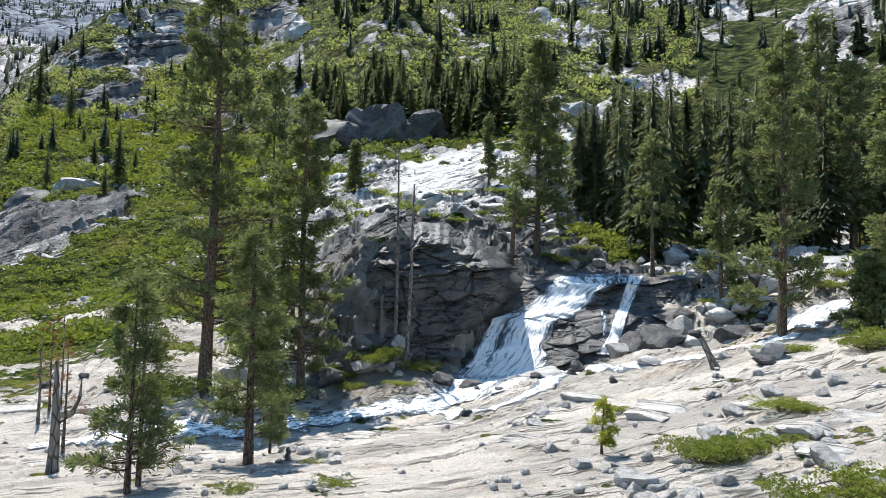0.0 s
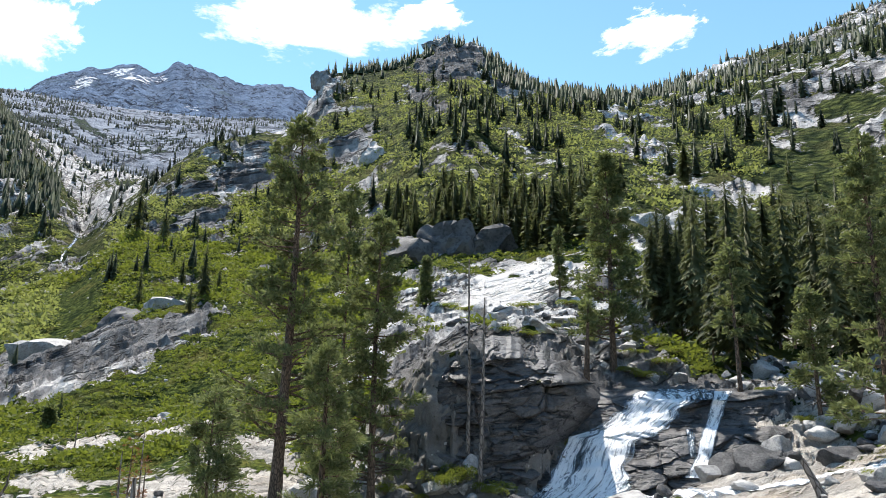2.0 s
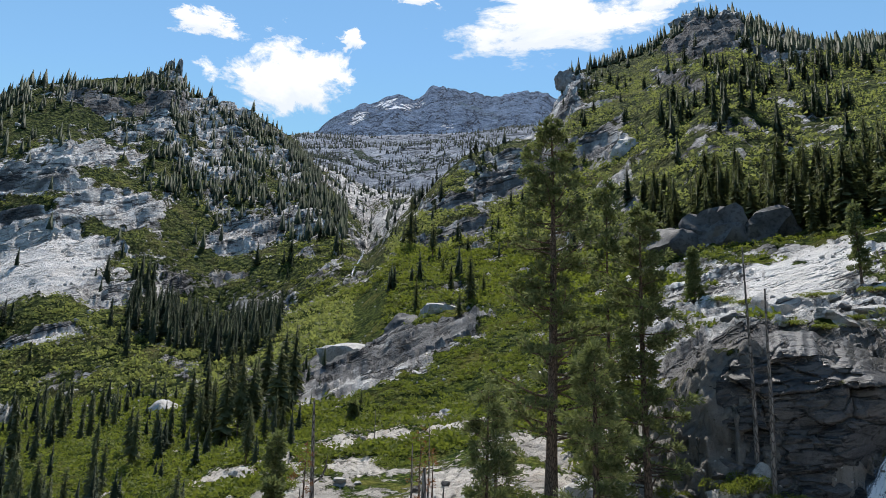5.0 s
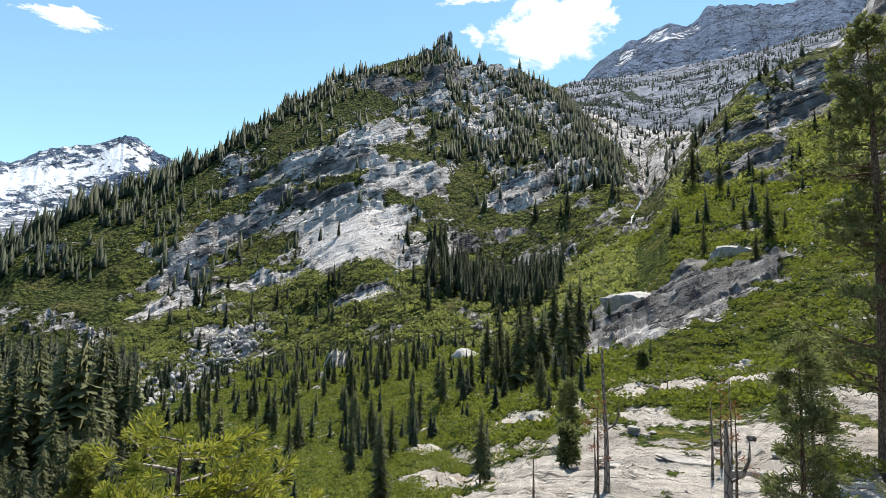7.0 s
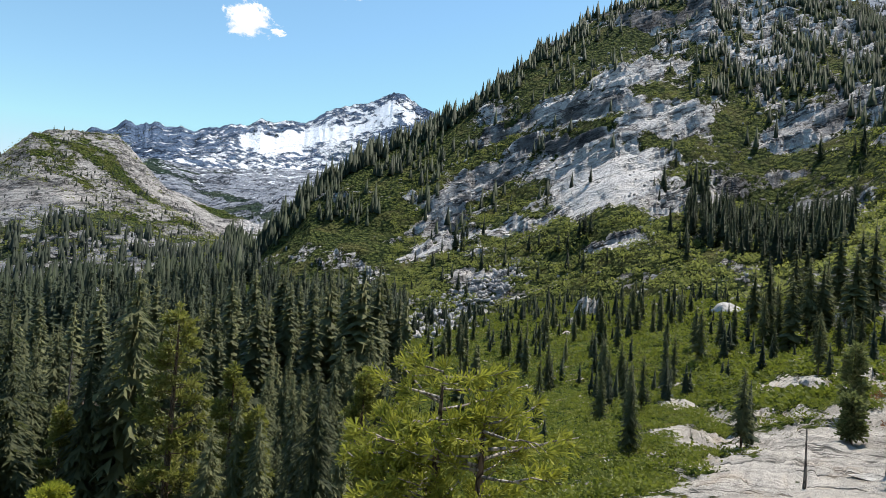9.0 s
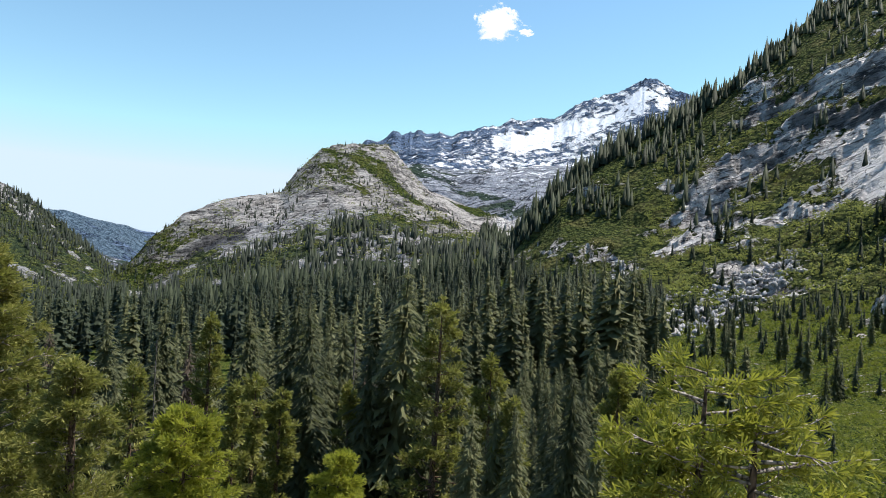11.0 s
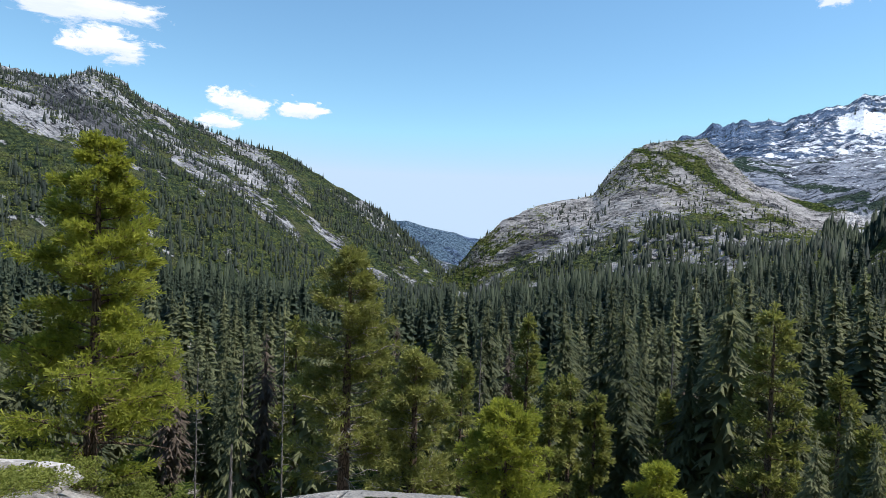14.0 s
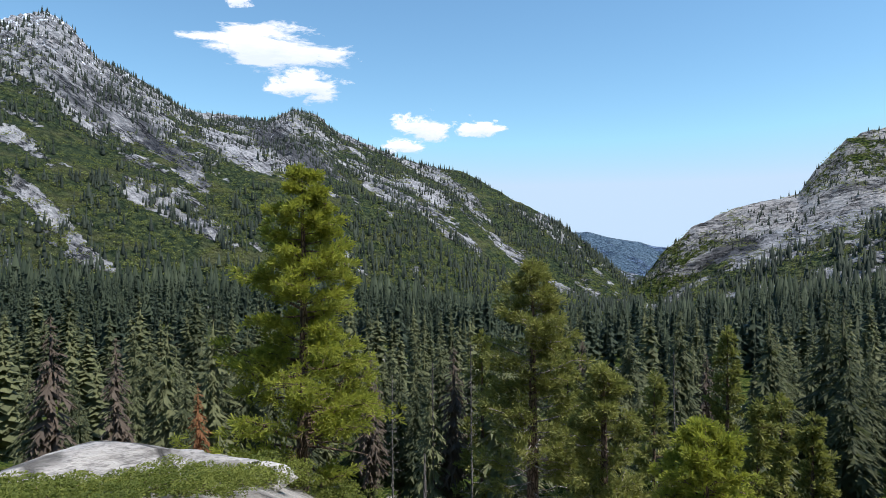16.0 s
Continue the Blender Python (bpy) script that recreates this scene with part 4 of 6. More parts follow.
# blocks beside the water: turns, rises, nearer than the slope by, dark
LEDGE_DARK = [rock_mesh("ledge_rock", 580 + k, 4, 12, 0.07, M_DARK_ROCK, 0.02, 70) for k in range(4)]
LEDGE_PALE = [rock_mesh("ledge_rock", 590 + k, 4, 12, 0.07, M_ROCK, 0.02, 70) for k in range(3)]
g = np.random.default_rng(61)
for az0, az1, e0, e1, out, dark in ((48.6, 50.0, -5.6, -4.0, 3.4, 0), (52.1, 54.9, -4.7, -2.8, 2.6, 1), (50.2, 52.6, -5.2, -3.4, 2.8, 1), (54.3, 56.1, -4.9, -3.4, 0.6, 0), (57.6, 60.4, -4.3, -2.5, 0.6, 1), (56.2, 60.2, -1.1, 0.6, 0.3, 0), (56.0, 59.0, -2.4, -0.9, 0.4, 0),
                                    (33.2, 36.2, -6.4, -4.8, 1.4, 1), (31.2, 33.9, -7.3, -6.2, 0.8, 0), (39.6, 45.2, -8.2, -6.7, 0.2, 0), (42.0, 43.9, -11.3, -9.8, 0.3, 0),
                                    (35.4, 37.9, -9.4, -8.1, 0.3, 1), (61.6, 63.4, -5.1, -4.1, 0.3, 1), (59.2, 61.6, -1.4, 0.2, 0.3, 1), (50.6, 53.4, -6.4, -5.2, 0.6, 0), (63.2, 66.6, 1.4, 3.4, 0.2, 0)):
    az, rise = (az0 + az1) / 2, (e0 + e1) / 2
    dist = land.meet(az, rise)
    wide, high = radians(az1 - az0) / 2 * dist * 1.3, radians(e1 - e0) / 2 * dist * 1.35
    ob = new("ledge_rock", (LEDGE_DARK if dark else LEDGE_PALE)[int(g.integers(4 if dark else 3))])
    ob.matrix_world = Matrix.Translation(sight(az, rise, dist - out + min(wide, 1.6))) @ pose(0, 0, 0, g.uniform(-8, 8), g.uniform(-9, 3), -az + g.uniform(-14, 14)) @ Matrix.Diagonal((wide, min(wide, 1.9), high, 1))
    tagged(ob, "dark wet granite block beside the waterfall" if dark else "pale granite block beside the waterfall", "rock", "ledge rocks")
# thick sheets of granite that have come away from the slab
for k, (az, rise, sx, sy, sz, turn) in enumerate(((53.4, -9.4, 1.5, 0.9, 0.34, 10), (51.6, -10.4, 1.1, 0.7, 0.26, -20), (63.6, -10.6, 1.3, 0.8, 0.42, 24), (65.2, -11.6, 1.2, 0.7, 0.36, 12), (60.6, -8.6, 1.3, 0.7, 0.22, -10), (46.6, -9.0, 1.6, 0.9, 0.26, 4),
                                                  (35.6, -11.6, 2.0, 0.9, 0.22, 14), (28.2, -12.6, 1.8, 0.9, 0.20, 8), (23.6, -13.2, 1.2, 0.8, 0.2, 20), (12.6, -9.6, 2.4, 1.2, 0.4, 12), (6.0, -9.8, 2.2, 1.2, 0.4, 16), (1.0, -9.2, 2.0, 1.2, 0.35, 10),
                                                  (-4.6, -10.2, 1.8, 1.0, 0.3, 22), (3.4, -13.2, 1.4, 0.8, 0.2, 8), (-6.4, -12.6, 1.5, 0.8, 0.22, 18), (14.6, -13.8, 1.3, 0.7, 0.2, 12), (41.6, -12.6, 0.9, 0.6, 0.16, 6), (67.0, -9.0, 1.0, 0.6, 0.3, 30))):
    set_rock("granite_sheet", rock_mesh("granite_sheet", 620 + k, 4, 14, 0.06, M_SHEET, 0.0, 60), az, land.meet(az, rise), (sx, sy, sz), turn - az, 0.1, "low broken sheet of pale grey granite on the slab", 3)
# crags on the crests
for k, (az, dist, sx, sy, sz, turn, sink, tilt) in enumerate(((-20.3, 1068, 9, 8, 24, 20, 0.2, 4), (-19.7, 1070, 7, 7, 18, 60, 0.2, 0), (-21.6, 1066, 16, 10, 12, 70, 0.4, 0), (27.4, 694, 24, 16, 17, 10, 0.45, 5), (30.4, 690, 22, 15, 16, 80, 0.5, -4), (16.2, 620, 13, 12, 14, 30, 0.45, 8), (17.6, 560, 14, 12, 12, 100, 0.5, 0), (36.0, 716, 26, 16, 10, 40, 0.5, 0))):
    set_rock("crag", rock_mesh("crag", 540 + k, 4, 16, 0.2, M_CRAG, 0.06), az, dist, (sx, sy, sz), turn, -0.0 + sink * 0.5, "dark grey broken crag on the mountain crest", tilt)
# the smooth back of rock beside the pine
for az, dist, sx, sy, sz, turn in ((-132.0, 20.8, 5.8, 2.6, 1.35, 132), (-141.8, 24.0, 3.6, 2.4, 1.6, 141), (-125.0, 21.0, 2.4, 1.6, 0.8, 125)):
    set_rock("granite_hump", rock_mesh("granite_hump", 360 + int(-az), 5, 10, 0.075, M_HUMP, 0.035, 14), az, dist, (sx, sy, sz), turn, 0.15, "smooth pale grey granite hump above the valley")

g = np.random.default_rng(77)
# loose boulders: turns, rises, count, sizes, share of wet ones, whose dark colour also paints shade
for az0, az1, e0, e1, count, s0, s1, wet in ((54, 62, -5.6, -0.2, 22, 0.4, 1.1, 0.6), (40, 58, -16.5, -11, 18, 0.10, 0.34, 0.0), (50, 56, -17, -15.4, 9, 0.2, 0.36, 0.0), (36, 47, -12, -8, 10, 0.15, 0.4, 0.2), (24, 36, -8.2, -5.2, 18, 0.3, 0.9, 0.3),
                                            (52, 62, 0.6, 3.5, 26, 0.4, 1.2, 0.2), (38, 52, 1.5, 6, 20, 0.4, 1.2, 0.3), (56, 69, -14, -4, 40, 0.1, 0.5, 0.0), (12, 26, -16.5, -13.5, 20, 0.12, 0.36, 0.0),
                                            (37, 50, -7.6, -6.0, 10, 0.3, 0.7, 0.8), (2, 22, -9, -5.2, 12, 0.3, 0.9, 0.2), (-12, 8, -7.5, -3.5, 8, 0.3, 0.8, 0.1), (28, 46, 5.5, 7.6, 8, 0.5, 1.2, 0.3)):
    for _ in range(count):
        az, rise = g.uniform(az0, az1), g.uniform(e0, e1)
        dist = land.meet(az, rise)
        s = s0 * (s1 / s0) ** g.random()
        dark = g.random() < wet
        me = (WET if dark else BLOCKS)[int(g.integers(4 if dark else 6))]
        set_rock("boulder", me, az, dist, (s * g.uniform(0.9, 1.4), s * g.uniform(0.8, 1.1), s * g.uniform(0.7, 1.0)), g.uniform(0, 360), -0.25, "dark wet boulder beside the falling stream" if dark else "loose pale granite boulder on the slab", g.uniform(-15, 15), "boulders")


def joined_rocks(name, rows, label, seed, material):
    """Broken rock too many to count, as one mesh."""
    g = np.random.default_rng(seed)
    small = rock_mesh("stone", seed, 1, 8, 0.05, material)
    v = np.array([q.co for q in small.vertices])
    f = np.array([list(p.vertices) for p in small.polygons])
    vs, fs = [], []
    for k, (az, dist, s) in enumerate(rows):
        m = Matrix.Translation(land.place(az, dist, 0.2 * s)) @ pose(0, 0, 0, *g.uniform(0, 360, 3)) @ Matrix.Diagonal((s, s * g.uniform(0.6, 1), s * g.uniform(0.5, 0.9), 1))
        m = np.array(m)
        vs.append(v @ m[:3, :3].T + m[:3, 3])
        fs.append(f + k * len(v))
    me = raw_mesh(name, np.concatenate(vs), np.concatenate(fs))
    me.materials.append(material)
    return tagged(new(name, me), label, "rocks", kind="stuff")


rows = []
while len(rows) < 800:
    f = g.random()
    az, rise = -34.6 - 8.6 * f + g.normal() * (0.35 + 1.5 * f), 0.4 - 6.6 * f + g.normal() * 0.45
    rows.append((az, land.meet(az, rise), 0.5 + 1.9 * g.random() ** 2))
joined_rocks("scree", rows, "fan of pale broken granite blocks", 91, M_SCREE)
rows = []
while len(rows) < 420:
    az, rise = g.uniform(0, 69), g.uniform(-17, -3)
    rows.append((az, land.meet(az, rise), 0.05 + 0.16 * g.random() ** 3))
joined_rocks("gravel", rows, "scattered small stones on the granite slab", 92, M_ROCK)

rows = []
while len(rows) < 900:
    az = g.uniform(-44, 60)
    dist = land.reach(az, g.uniform(4.1, 6.7))
    if fbm(np.array(radians(az) / 0.06), np.array(math.log(dist) / 0.06), 3, 5) > 0.5 and dist > 75:
        rows.append((az, dist, (0.0016 + 0.004 * g.random() ** 3) * dist))
joined_rocks("slope_stones", rows, "pale granite stones scattered in the scrub", 94, M_ROCK)


# ---- water ----
def water_material(name, white, dark, streak):
    """Broken water: white threads over dark wet rock."""
    k = Nodes(name)
    u = k.add("Attribute", attribute="across").outputs["Fac"]
    v = k.add("Attribute", attribute="down").outputs["Fac"]
    join = k.add("CombineXYZ")
    k.put(join.inputs[0], k.math("MULTIPLY", u, 2.6))
    k.put(join.inputs[1], k.math("MULTIPLY", v, streak))
    thread = k.noise(0.7, 7, 0.66, vector=join.outputs[0], warp=0.5)
    fleck = k.noise(0.12, 4, 0.7)
    edge = k.add("Attribute", attribute="edge").outputs["Fac"]
    amount = k.math("ADD", k.math("ADD", thread, k.math("MULTIPLY", k.math("SUBTRACT", fleck, 0.5), 0.5)), k.math("MULTIPLY", edge, -0.35))
    foam = k.ramp(amount, (white, 0.0), (white + 0.12, 1.0))
    color = k.mix(foam, dark, (0.93, 0.94, 0.95))
    k.finish(color, k.ramp(foam, (0.0, 0.12), (1.0, 0.55)), k.bump(k.math("ADD", thread, k.math("MULTIPLY", fleck, 0.6)), 0.12, 0.8), 0.3)
    # spray lets the light through
    glow = k.add("BsdfTranslucent")
    k.put(glow.inputs[0], (0.95, 0.96, 0.97, 1))
    body = k.add("MixShader")
    k.put(body.inputs[0], k.math("MULTIPLY", foam, 0.12))
    k.tree.links.new(k.bsdf.outputs[0], body.inputs[1])
    k.tree.links.new(glow.outputs[0], body.inputs[2])
    clear = k.add("BsdfTransparent")
    m = k.add("MixShader")
    k.put(m.inputs[0], k.ramp(amount, (white - 0.16, 0.0), (white - 0.04, 1.0)))
    k.tree.links.new(clear.outputs[0], m.inputs[1])
    k.tree.links.new(body.outputs[0], m.inputs[2])
    k.tree.links.new(m.outputs[0], k.out.inputs[0])
    return k.mat


M_FALL = water_material("white_water", 0.36, (0.16, 0.19, 0.22), 0.4)
M_RUN = water_material("running_water", 0.40, (0.07, 0.10, 0.13), 0.6)
M_VEIL = water_material("thin_water", 0.50, (0.06, 0.09, 0.12), 0.7)


def ribbon(name, path, material, label, lift=0.16, bulge=0.25, steps=16, across=14):
    """Water that follows the land: path of turn, rise and width in metres."""
    pts = []
    for az, rise, w in path:
        d = land.meet(az, rise)
        p = land.place(az, d)
        pts.append((p.x, p.y, w))
    pts = np.array(pts)
    t = np.linspace(0, len(pts) - 1, (len(pts) - 1) * steps + 1)
    x, y, w = (np.interp(t, np.arange(len(pts)), pts[:, k]) for k in range(3))
    for q in (x, y):
        q[1:-1] = np.convolve(np.pad(q, 5, "edge"), np.ones(11) / 11, "valid")[1:-1]
    dx, dy = np.gradient(x), np.gradient(y)
    n = np.hypot(dx, dy) + 1e-9
    length = np.concatenate([[0], np.cumsum(np.hypot(np.diff(x), np.diff(y)))])
    verts, u_all, v_all, e_all = [], [], [], []
    top = None
    for k in range(len(t)):
        for j in range(across + 1):
            f = j / across - 0.5
            ragged = w[k] * (0.85 + 0.3 * noise.noise(Vector((length[k] * 0.9, 3.0 if f > 0 else 9.0, 0))))
            px, py = x[k] + f * ragged * dy[k] / n[k], y[k] - f * ragged * dx[k] / n[k]
            az, d = math.degrees(math.atan2(px, py)), math.hypot(px, py)
            z = land.height(az, d) + lift + bulge * (0.25 - f * f) + 0.10 * noise.noise(Vector((px * 1.7, py * 1.7, 1.0)))
            verts.append((px, py, z))
            u_all.append(f * ragged)
            v_all.append(length[k] * 1.3)
            e_all.append((2 * abs(f)) ** 3)
    m = across + 1
    idx = np.arange(len(verts)).reshape(-1, m)
    quads = np.stack([idx[:-1, :-1], idx[:-1, 1:], idx[1:, 1:], idx[1:, :-1]], -1).reshape(-1, 4)
    me = raw_mesh(name, verts, quads, True)
    for key, data in (("across", u_all), ("down", v_all), ("edge", e_all)):
        me.attributes.new(key, "FLOAT", "POINT").data.foreach_set("value", np.array(data, np.float32))
    me.materials.append(material)
    return tagged(new(name, me), label, "water", kind="structure")


def fall(name, rows, label, material, steps=7, across=22, seed=0):
    """Falling water: at each step its two edges in turns, its rise and its distance; it keeps clear of the rock behind."""
    rows = np.array(rows, float)
    t = np.linspace(0, len(rows) - 1, (len(rows) - 1) * steps + 1)
    left, right, rise, dist = (np.interp(t, np.arange(len(rows)), rows[:, k]) for k in range(4))
    verts, u_all, v_all, e_all, run = [], [], [], [], 0.0
    last, row = None, None
    for k in range(len(t)):
        middle = sight((left[k] + right[k]) / 2, rise[k], dist[k])
        run += (middle - last).length if last else 0.0
        last = middle
        last_row, row = row, []
        for j in range(across + 1):
            f = j / across
            ragged = 0.16 * noise.noise(Vector((run * 0.8, 4.0 if f > 0.5 else 11.0, seed))) * (right[k] - left[k]) * (2 * abs(f - 0.5)) ** 2
            az = left[k] + f * (right[k] - left[k]) + ragged
            d = land.meet(az, rise[k]) - 0.12
            if rise[k] > -7.4 and 34.4 < az < 55.6:
                d = min(d, float(ledge_dist(np.array([az]), np.array([rise[k]]))[0]))
            d = d if last_row is None else min(d, last_row[j] + 0.25)
            row.append(d)
            wave = 0.12 * noise.noise(Vector((az * 1.3, run * 0.35, seed))) + 0.06 * noise.noise(Vector((az * 5.0, run * 0.9, seed)))
            verts.append(sight(az, rise[k], d - 0.2 - wave))
            u_all.append((f - 0.5) * radians(right[k] - left[k]) * dist[k])
            v_all.append(run * 0.9)
            e_all.append((2 * abs(f - 0.5)) ** 4)
    m = across + 1
    idx = np.arange(len(verts)).reshape(-1, m)
    quads = np.stack([idx[:-1, :-1], idx[:-1, 1:], idx[1:, 1:], idx[1:, :-1]], -1).reshape(-1, 4)
    me = raw_mesh(name, verts, quads, True)
    for key, data in (("across", u_all), ("down", v_all), ("edge", e_all)):
        me.attributes.new(key, "FLOAT", "POINT").data.foreach_set("value", np.array(data, np.float32))
    me.materials.append(material)
    return tagged(new(name, me), label, "water", kind="structure")


fall("waterfall_veil", [(45.0, 51.6, 1.6, 66.5), (45.0, 51.6, 1.3, 63.8), (46.0, 51.0, 0.8, 63.0)], "thin veil of water sliding over a dark shelf", M_VEIL)
fall("waterfall", [(44.4, 49.8, 1.4, 64.6), (43.4, 48.6, 0.6, 63.4), (42.2, 47.6, -0.6, 62.0), (41.2, 47.0, -1.4, 61.0), (40.2, 46.0, -2.0, 59.4), (39.7, 44.6, -2.5, 58.8), (39.4, 43.8, -3.6, 57.8),
                   (39.0, 43.5, -5.0, 56.6), (37.6, 43.6, -6.1, 55.4), (35.6, 43.4, -7.0, 53.8), (34.0, 41.4, -8.3, 51.6), (32.6, 38.4, -9.4, 49.8)], "white waterfall spreading over dark rock", M_FALL, seed=1)
fall("waterfall_strand", [(40.2, 42.0, -1.9, 59.6), (38.7, 40.2, -2.4, 58.9), (37.9, 39.5, -4.0, 57.6), (37.1, 39.0, -5.6, 56.2), (36.2, 38.8, -6.7, 54.8)], "thin white strand of the waterfall", M_FALL, across=10, seed=2)
fall("waterfall_strand", [(50.2, 51.8, 1.5, 64.4), (50.0, 51.2, 0.4, 63.0), (49.6, 50.7, -0.8, 62.0), (49.0, 50.3, -2.0, 61.0), (48.7, 49.9, -3.5, 59.6), (47.6, 49.4, -5.2, 57.5)], "thin white strand of the waterfall", M_FALL, across=8, seed=3)
fall("waterfall_strand", [(47.9, 48.7, -1.5, 59.4), (48.0, 48.7, -2.4, 58.8), (48.0, 48.8, -3.6, 58.2)], "thin white strand of the waterfall", M_VEIL, across=6, seed=4)
ribbon("cascade", [(69.5, 0.9, 3.4), (66.2, -0.5, 4.0), (64.2, -1.6, 4.2), (62.6, -2.9, 3.6)], M_FALL, "white cascade of the upper stream", 0.3, 0.4)
ribbon("stream", [(62.6, -2.9, 3.0), (60.5, -3.7, 2.2), (57.5, -4.6, 1.8), (54.5, -5.4, 2.0), (51.0, -6.0, 2.2), (47.5, -6.4, 2.4), (44.0, -6.9, 2.8), (40.5, -7.6, 3.4)], M_FALL, "white stream between boulders", 0.06, 0.1)
ribbon("plunge_pool", [(41.6, -6.0, 4.0), (39.8, -7.0, 6.0), (38.0, -8.0, 6.5), (36.2, -9.2, 5.0), (34.4, -9.8, 3.6)], M_FALL, "foaming white water below the fall", 0.10, 0.2)
ribbon("stream", [(35.4, -9.5, 4.0), (31.0, -10.2, 3.0), (26.4, -10.9, 2.8), (22.0, -11.4, 3.4), (17.0, -12.0, 4.0), (11.8, -11.7, 3.6), (6.0, -12.0, 3.0), (2.5, -12.3, 2.0)], M_RUN, "clear stream running white over granite", 0.08, 0.1)
ribbon("stream", [(44.5, -7.2, 2.6), (43.0, -8.4, 2.4), (40.6, -9.6, 2.4), (37.4, -10.6, 2.4), (34.0, -10.6, 2.0)], M_FALL, "white side channel over the slab", 0.06, 0.1)
ribbon("mountain_stream", [(-2.3, 12.2, 2.6), (-2.4, 11.6, 3.0), (-2.9, 10.8, 2.4), (-3.6, 10.0, 2.0)], M_VEIL, "thin white stream far up the valley", 0.5, 0.2, 6, 5)


# ---- fallen wood ----
def log(name, az, rise, length, radius, turn, tilt, label):
    b = Bits()
    n = 7
    pts = [(0.03 * math.sin(2 * k), 0, length * k / (n - 1)) for k in range(n)]
    b.tube(pts, [radius * (1.25 if k == 0 else 1 - 0.5 * k / n) for k in range(n)], 9)
    me = b.mesh(name, M_DEAD, True)
    ob = new(name, me)
    ob.matrix_world = Matrix.Translation(land.place(az, land.meet(az, rise), -0.05)) @ pose(0, 0, 0, tilt, 0, turn)
    return tagged(ob, label, "log")



log("broken_stump", 57.1, -6.0, 2.0, 0.24, 62, -26, "bleached broken stump leaning on the slab")
log("fallen_log", 53.2, 2.0, 7.0, 0.24, 80, 84, "grey fallen log above the waterfall")
log("fallen_log", 54.6, 3.2, 6.0, 0.20, 130, 80, "grey fallen log above the waterfall")
log("fallen_log", 50.2, 2.1, 4.0, 0.18, 100, 82, "grey fallen log above the waterfall")
log("low_stump", 21.4, -14.3, 0.5, 0.12, 0, 4, "low dead stump on the slab")


# ---- shrubs ----
def shrub_leaves(seed, leaves, leaf, lumps):
    """A low mound of leaves, a metre in half width: uneven lumps with gaps."""
    g = np.random.default_rng(seed)
    c = np.concatenate([g.normal(size=(lumps, 2)) * 0.42, g.uniform(0.05, 0.38, (lumps, 1))], 1)
    size = g.uniform(0.22, 0.45, lumps)
    which = g.integers(lumps, size=leaves)
    d = g.normal(size=(leaves, 3))
    d[:, 2] = np.abs(d[:, 2]) * 1.1 - 0.1
    d /= np.linalg.norm(d, axis=1, keepdims=True)
    at = c[which] + d * (size[which] * g.uniform(0.7, 1.1, leaves) ** 0.5)[:, None] * np.array([1, 1, 0.8])
    at[:, 2] = np.maximum(at[:, 2], 0.02)
    way = d + g.normal(size=(leaves, 3)) * 0.7
    way /= np.linalg.norm(way, axis=1, keepdims=True)
    side = np.cross(way, g.normal(size=(leaves, 3)))
    side /= np.linalg.norm(side, axis=1, keepdims=True) + 1e-9
    l = leaf * g.uniform(0.6, 1.2, (leaves, 1))
    v = np.stack([at, at + way * l + side * l * 0.5, at + way * l * 1.2 - side * l * 0.4], 1).reshape(-1, 3)
    b = Bits()
    b.add(v, np.arange(leaves * 3).reshape(-1, 3))
    return b


def shrub_stems(seed):
    g = np.random.default_rng(seed)
    b = Bits()
    for k in range(14):
        a = g.uniform(0, 6.28)
        d = np.array([math.cos(a), math.sin(a), 0.0])
        l = g.uniform(0.4, 0.85)
        b.tube([(0, 0, -0.05), d * l * 0.5 + (0, 0, 0.16), d * l + (0, 0, g.uniform(0.2, 0.4))], [0.03, 0.018, 0.006], 4)
    return b


LEAVES = [shrub_leaves(400 + k, 3000, 0.062, 16).mesh("shrub_leaves", M_SHRUB) for k in range(4)]
STEMS = [shrub_stems(410 + k).mesh("shrub_stems", M_BARK) for k in range(2)]


def shrub(az, rise, size, g, flat=1.0, dist=0.0):
    root = new("shrub")
    root.matrix_world = Matrix.Translation(land.place(az, dist or land.meet(az, rise), -0.03)) @ pose(0, 0, 0, 0, 0, g.uniform(0, 360)) @ Matrix.Diagonal((size, size * g.uniform(0.8, 1.1), size * flat, 1))
    tagged(part("stems", STEMS[int(g.integers(2))], None, root), kind="stuff")
    tagged(part("leaves", LEAVES[int(g.integers(4))], None, root), kind="stuff")
    return tagged(root, "low bright green manzanita shrub on granite", "shrub", "shrubs")


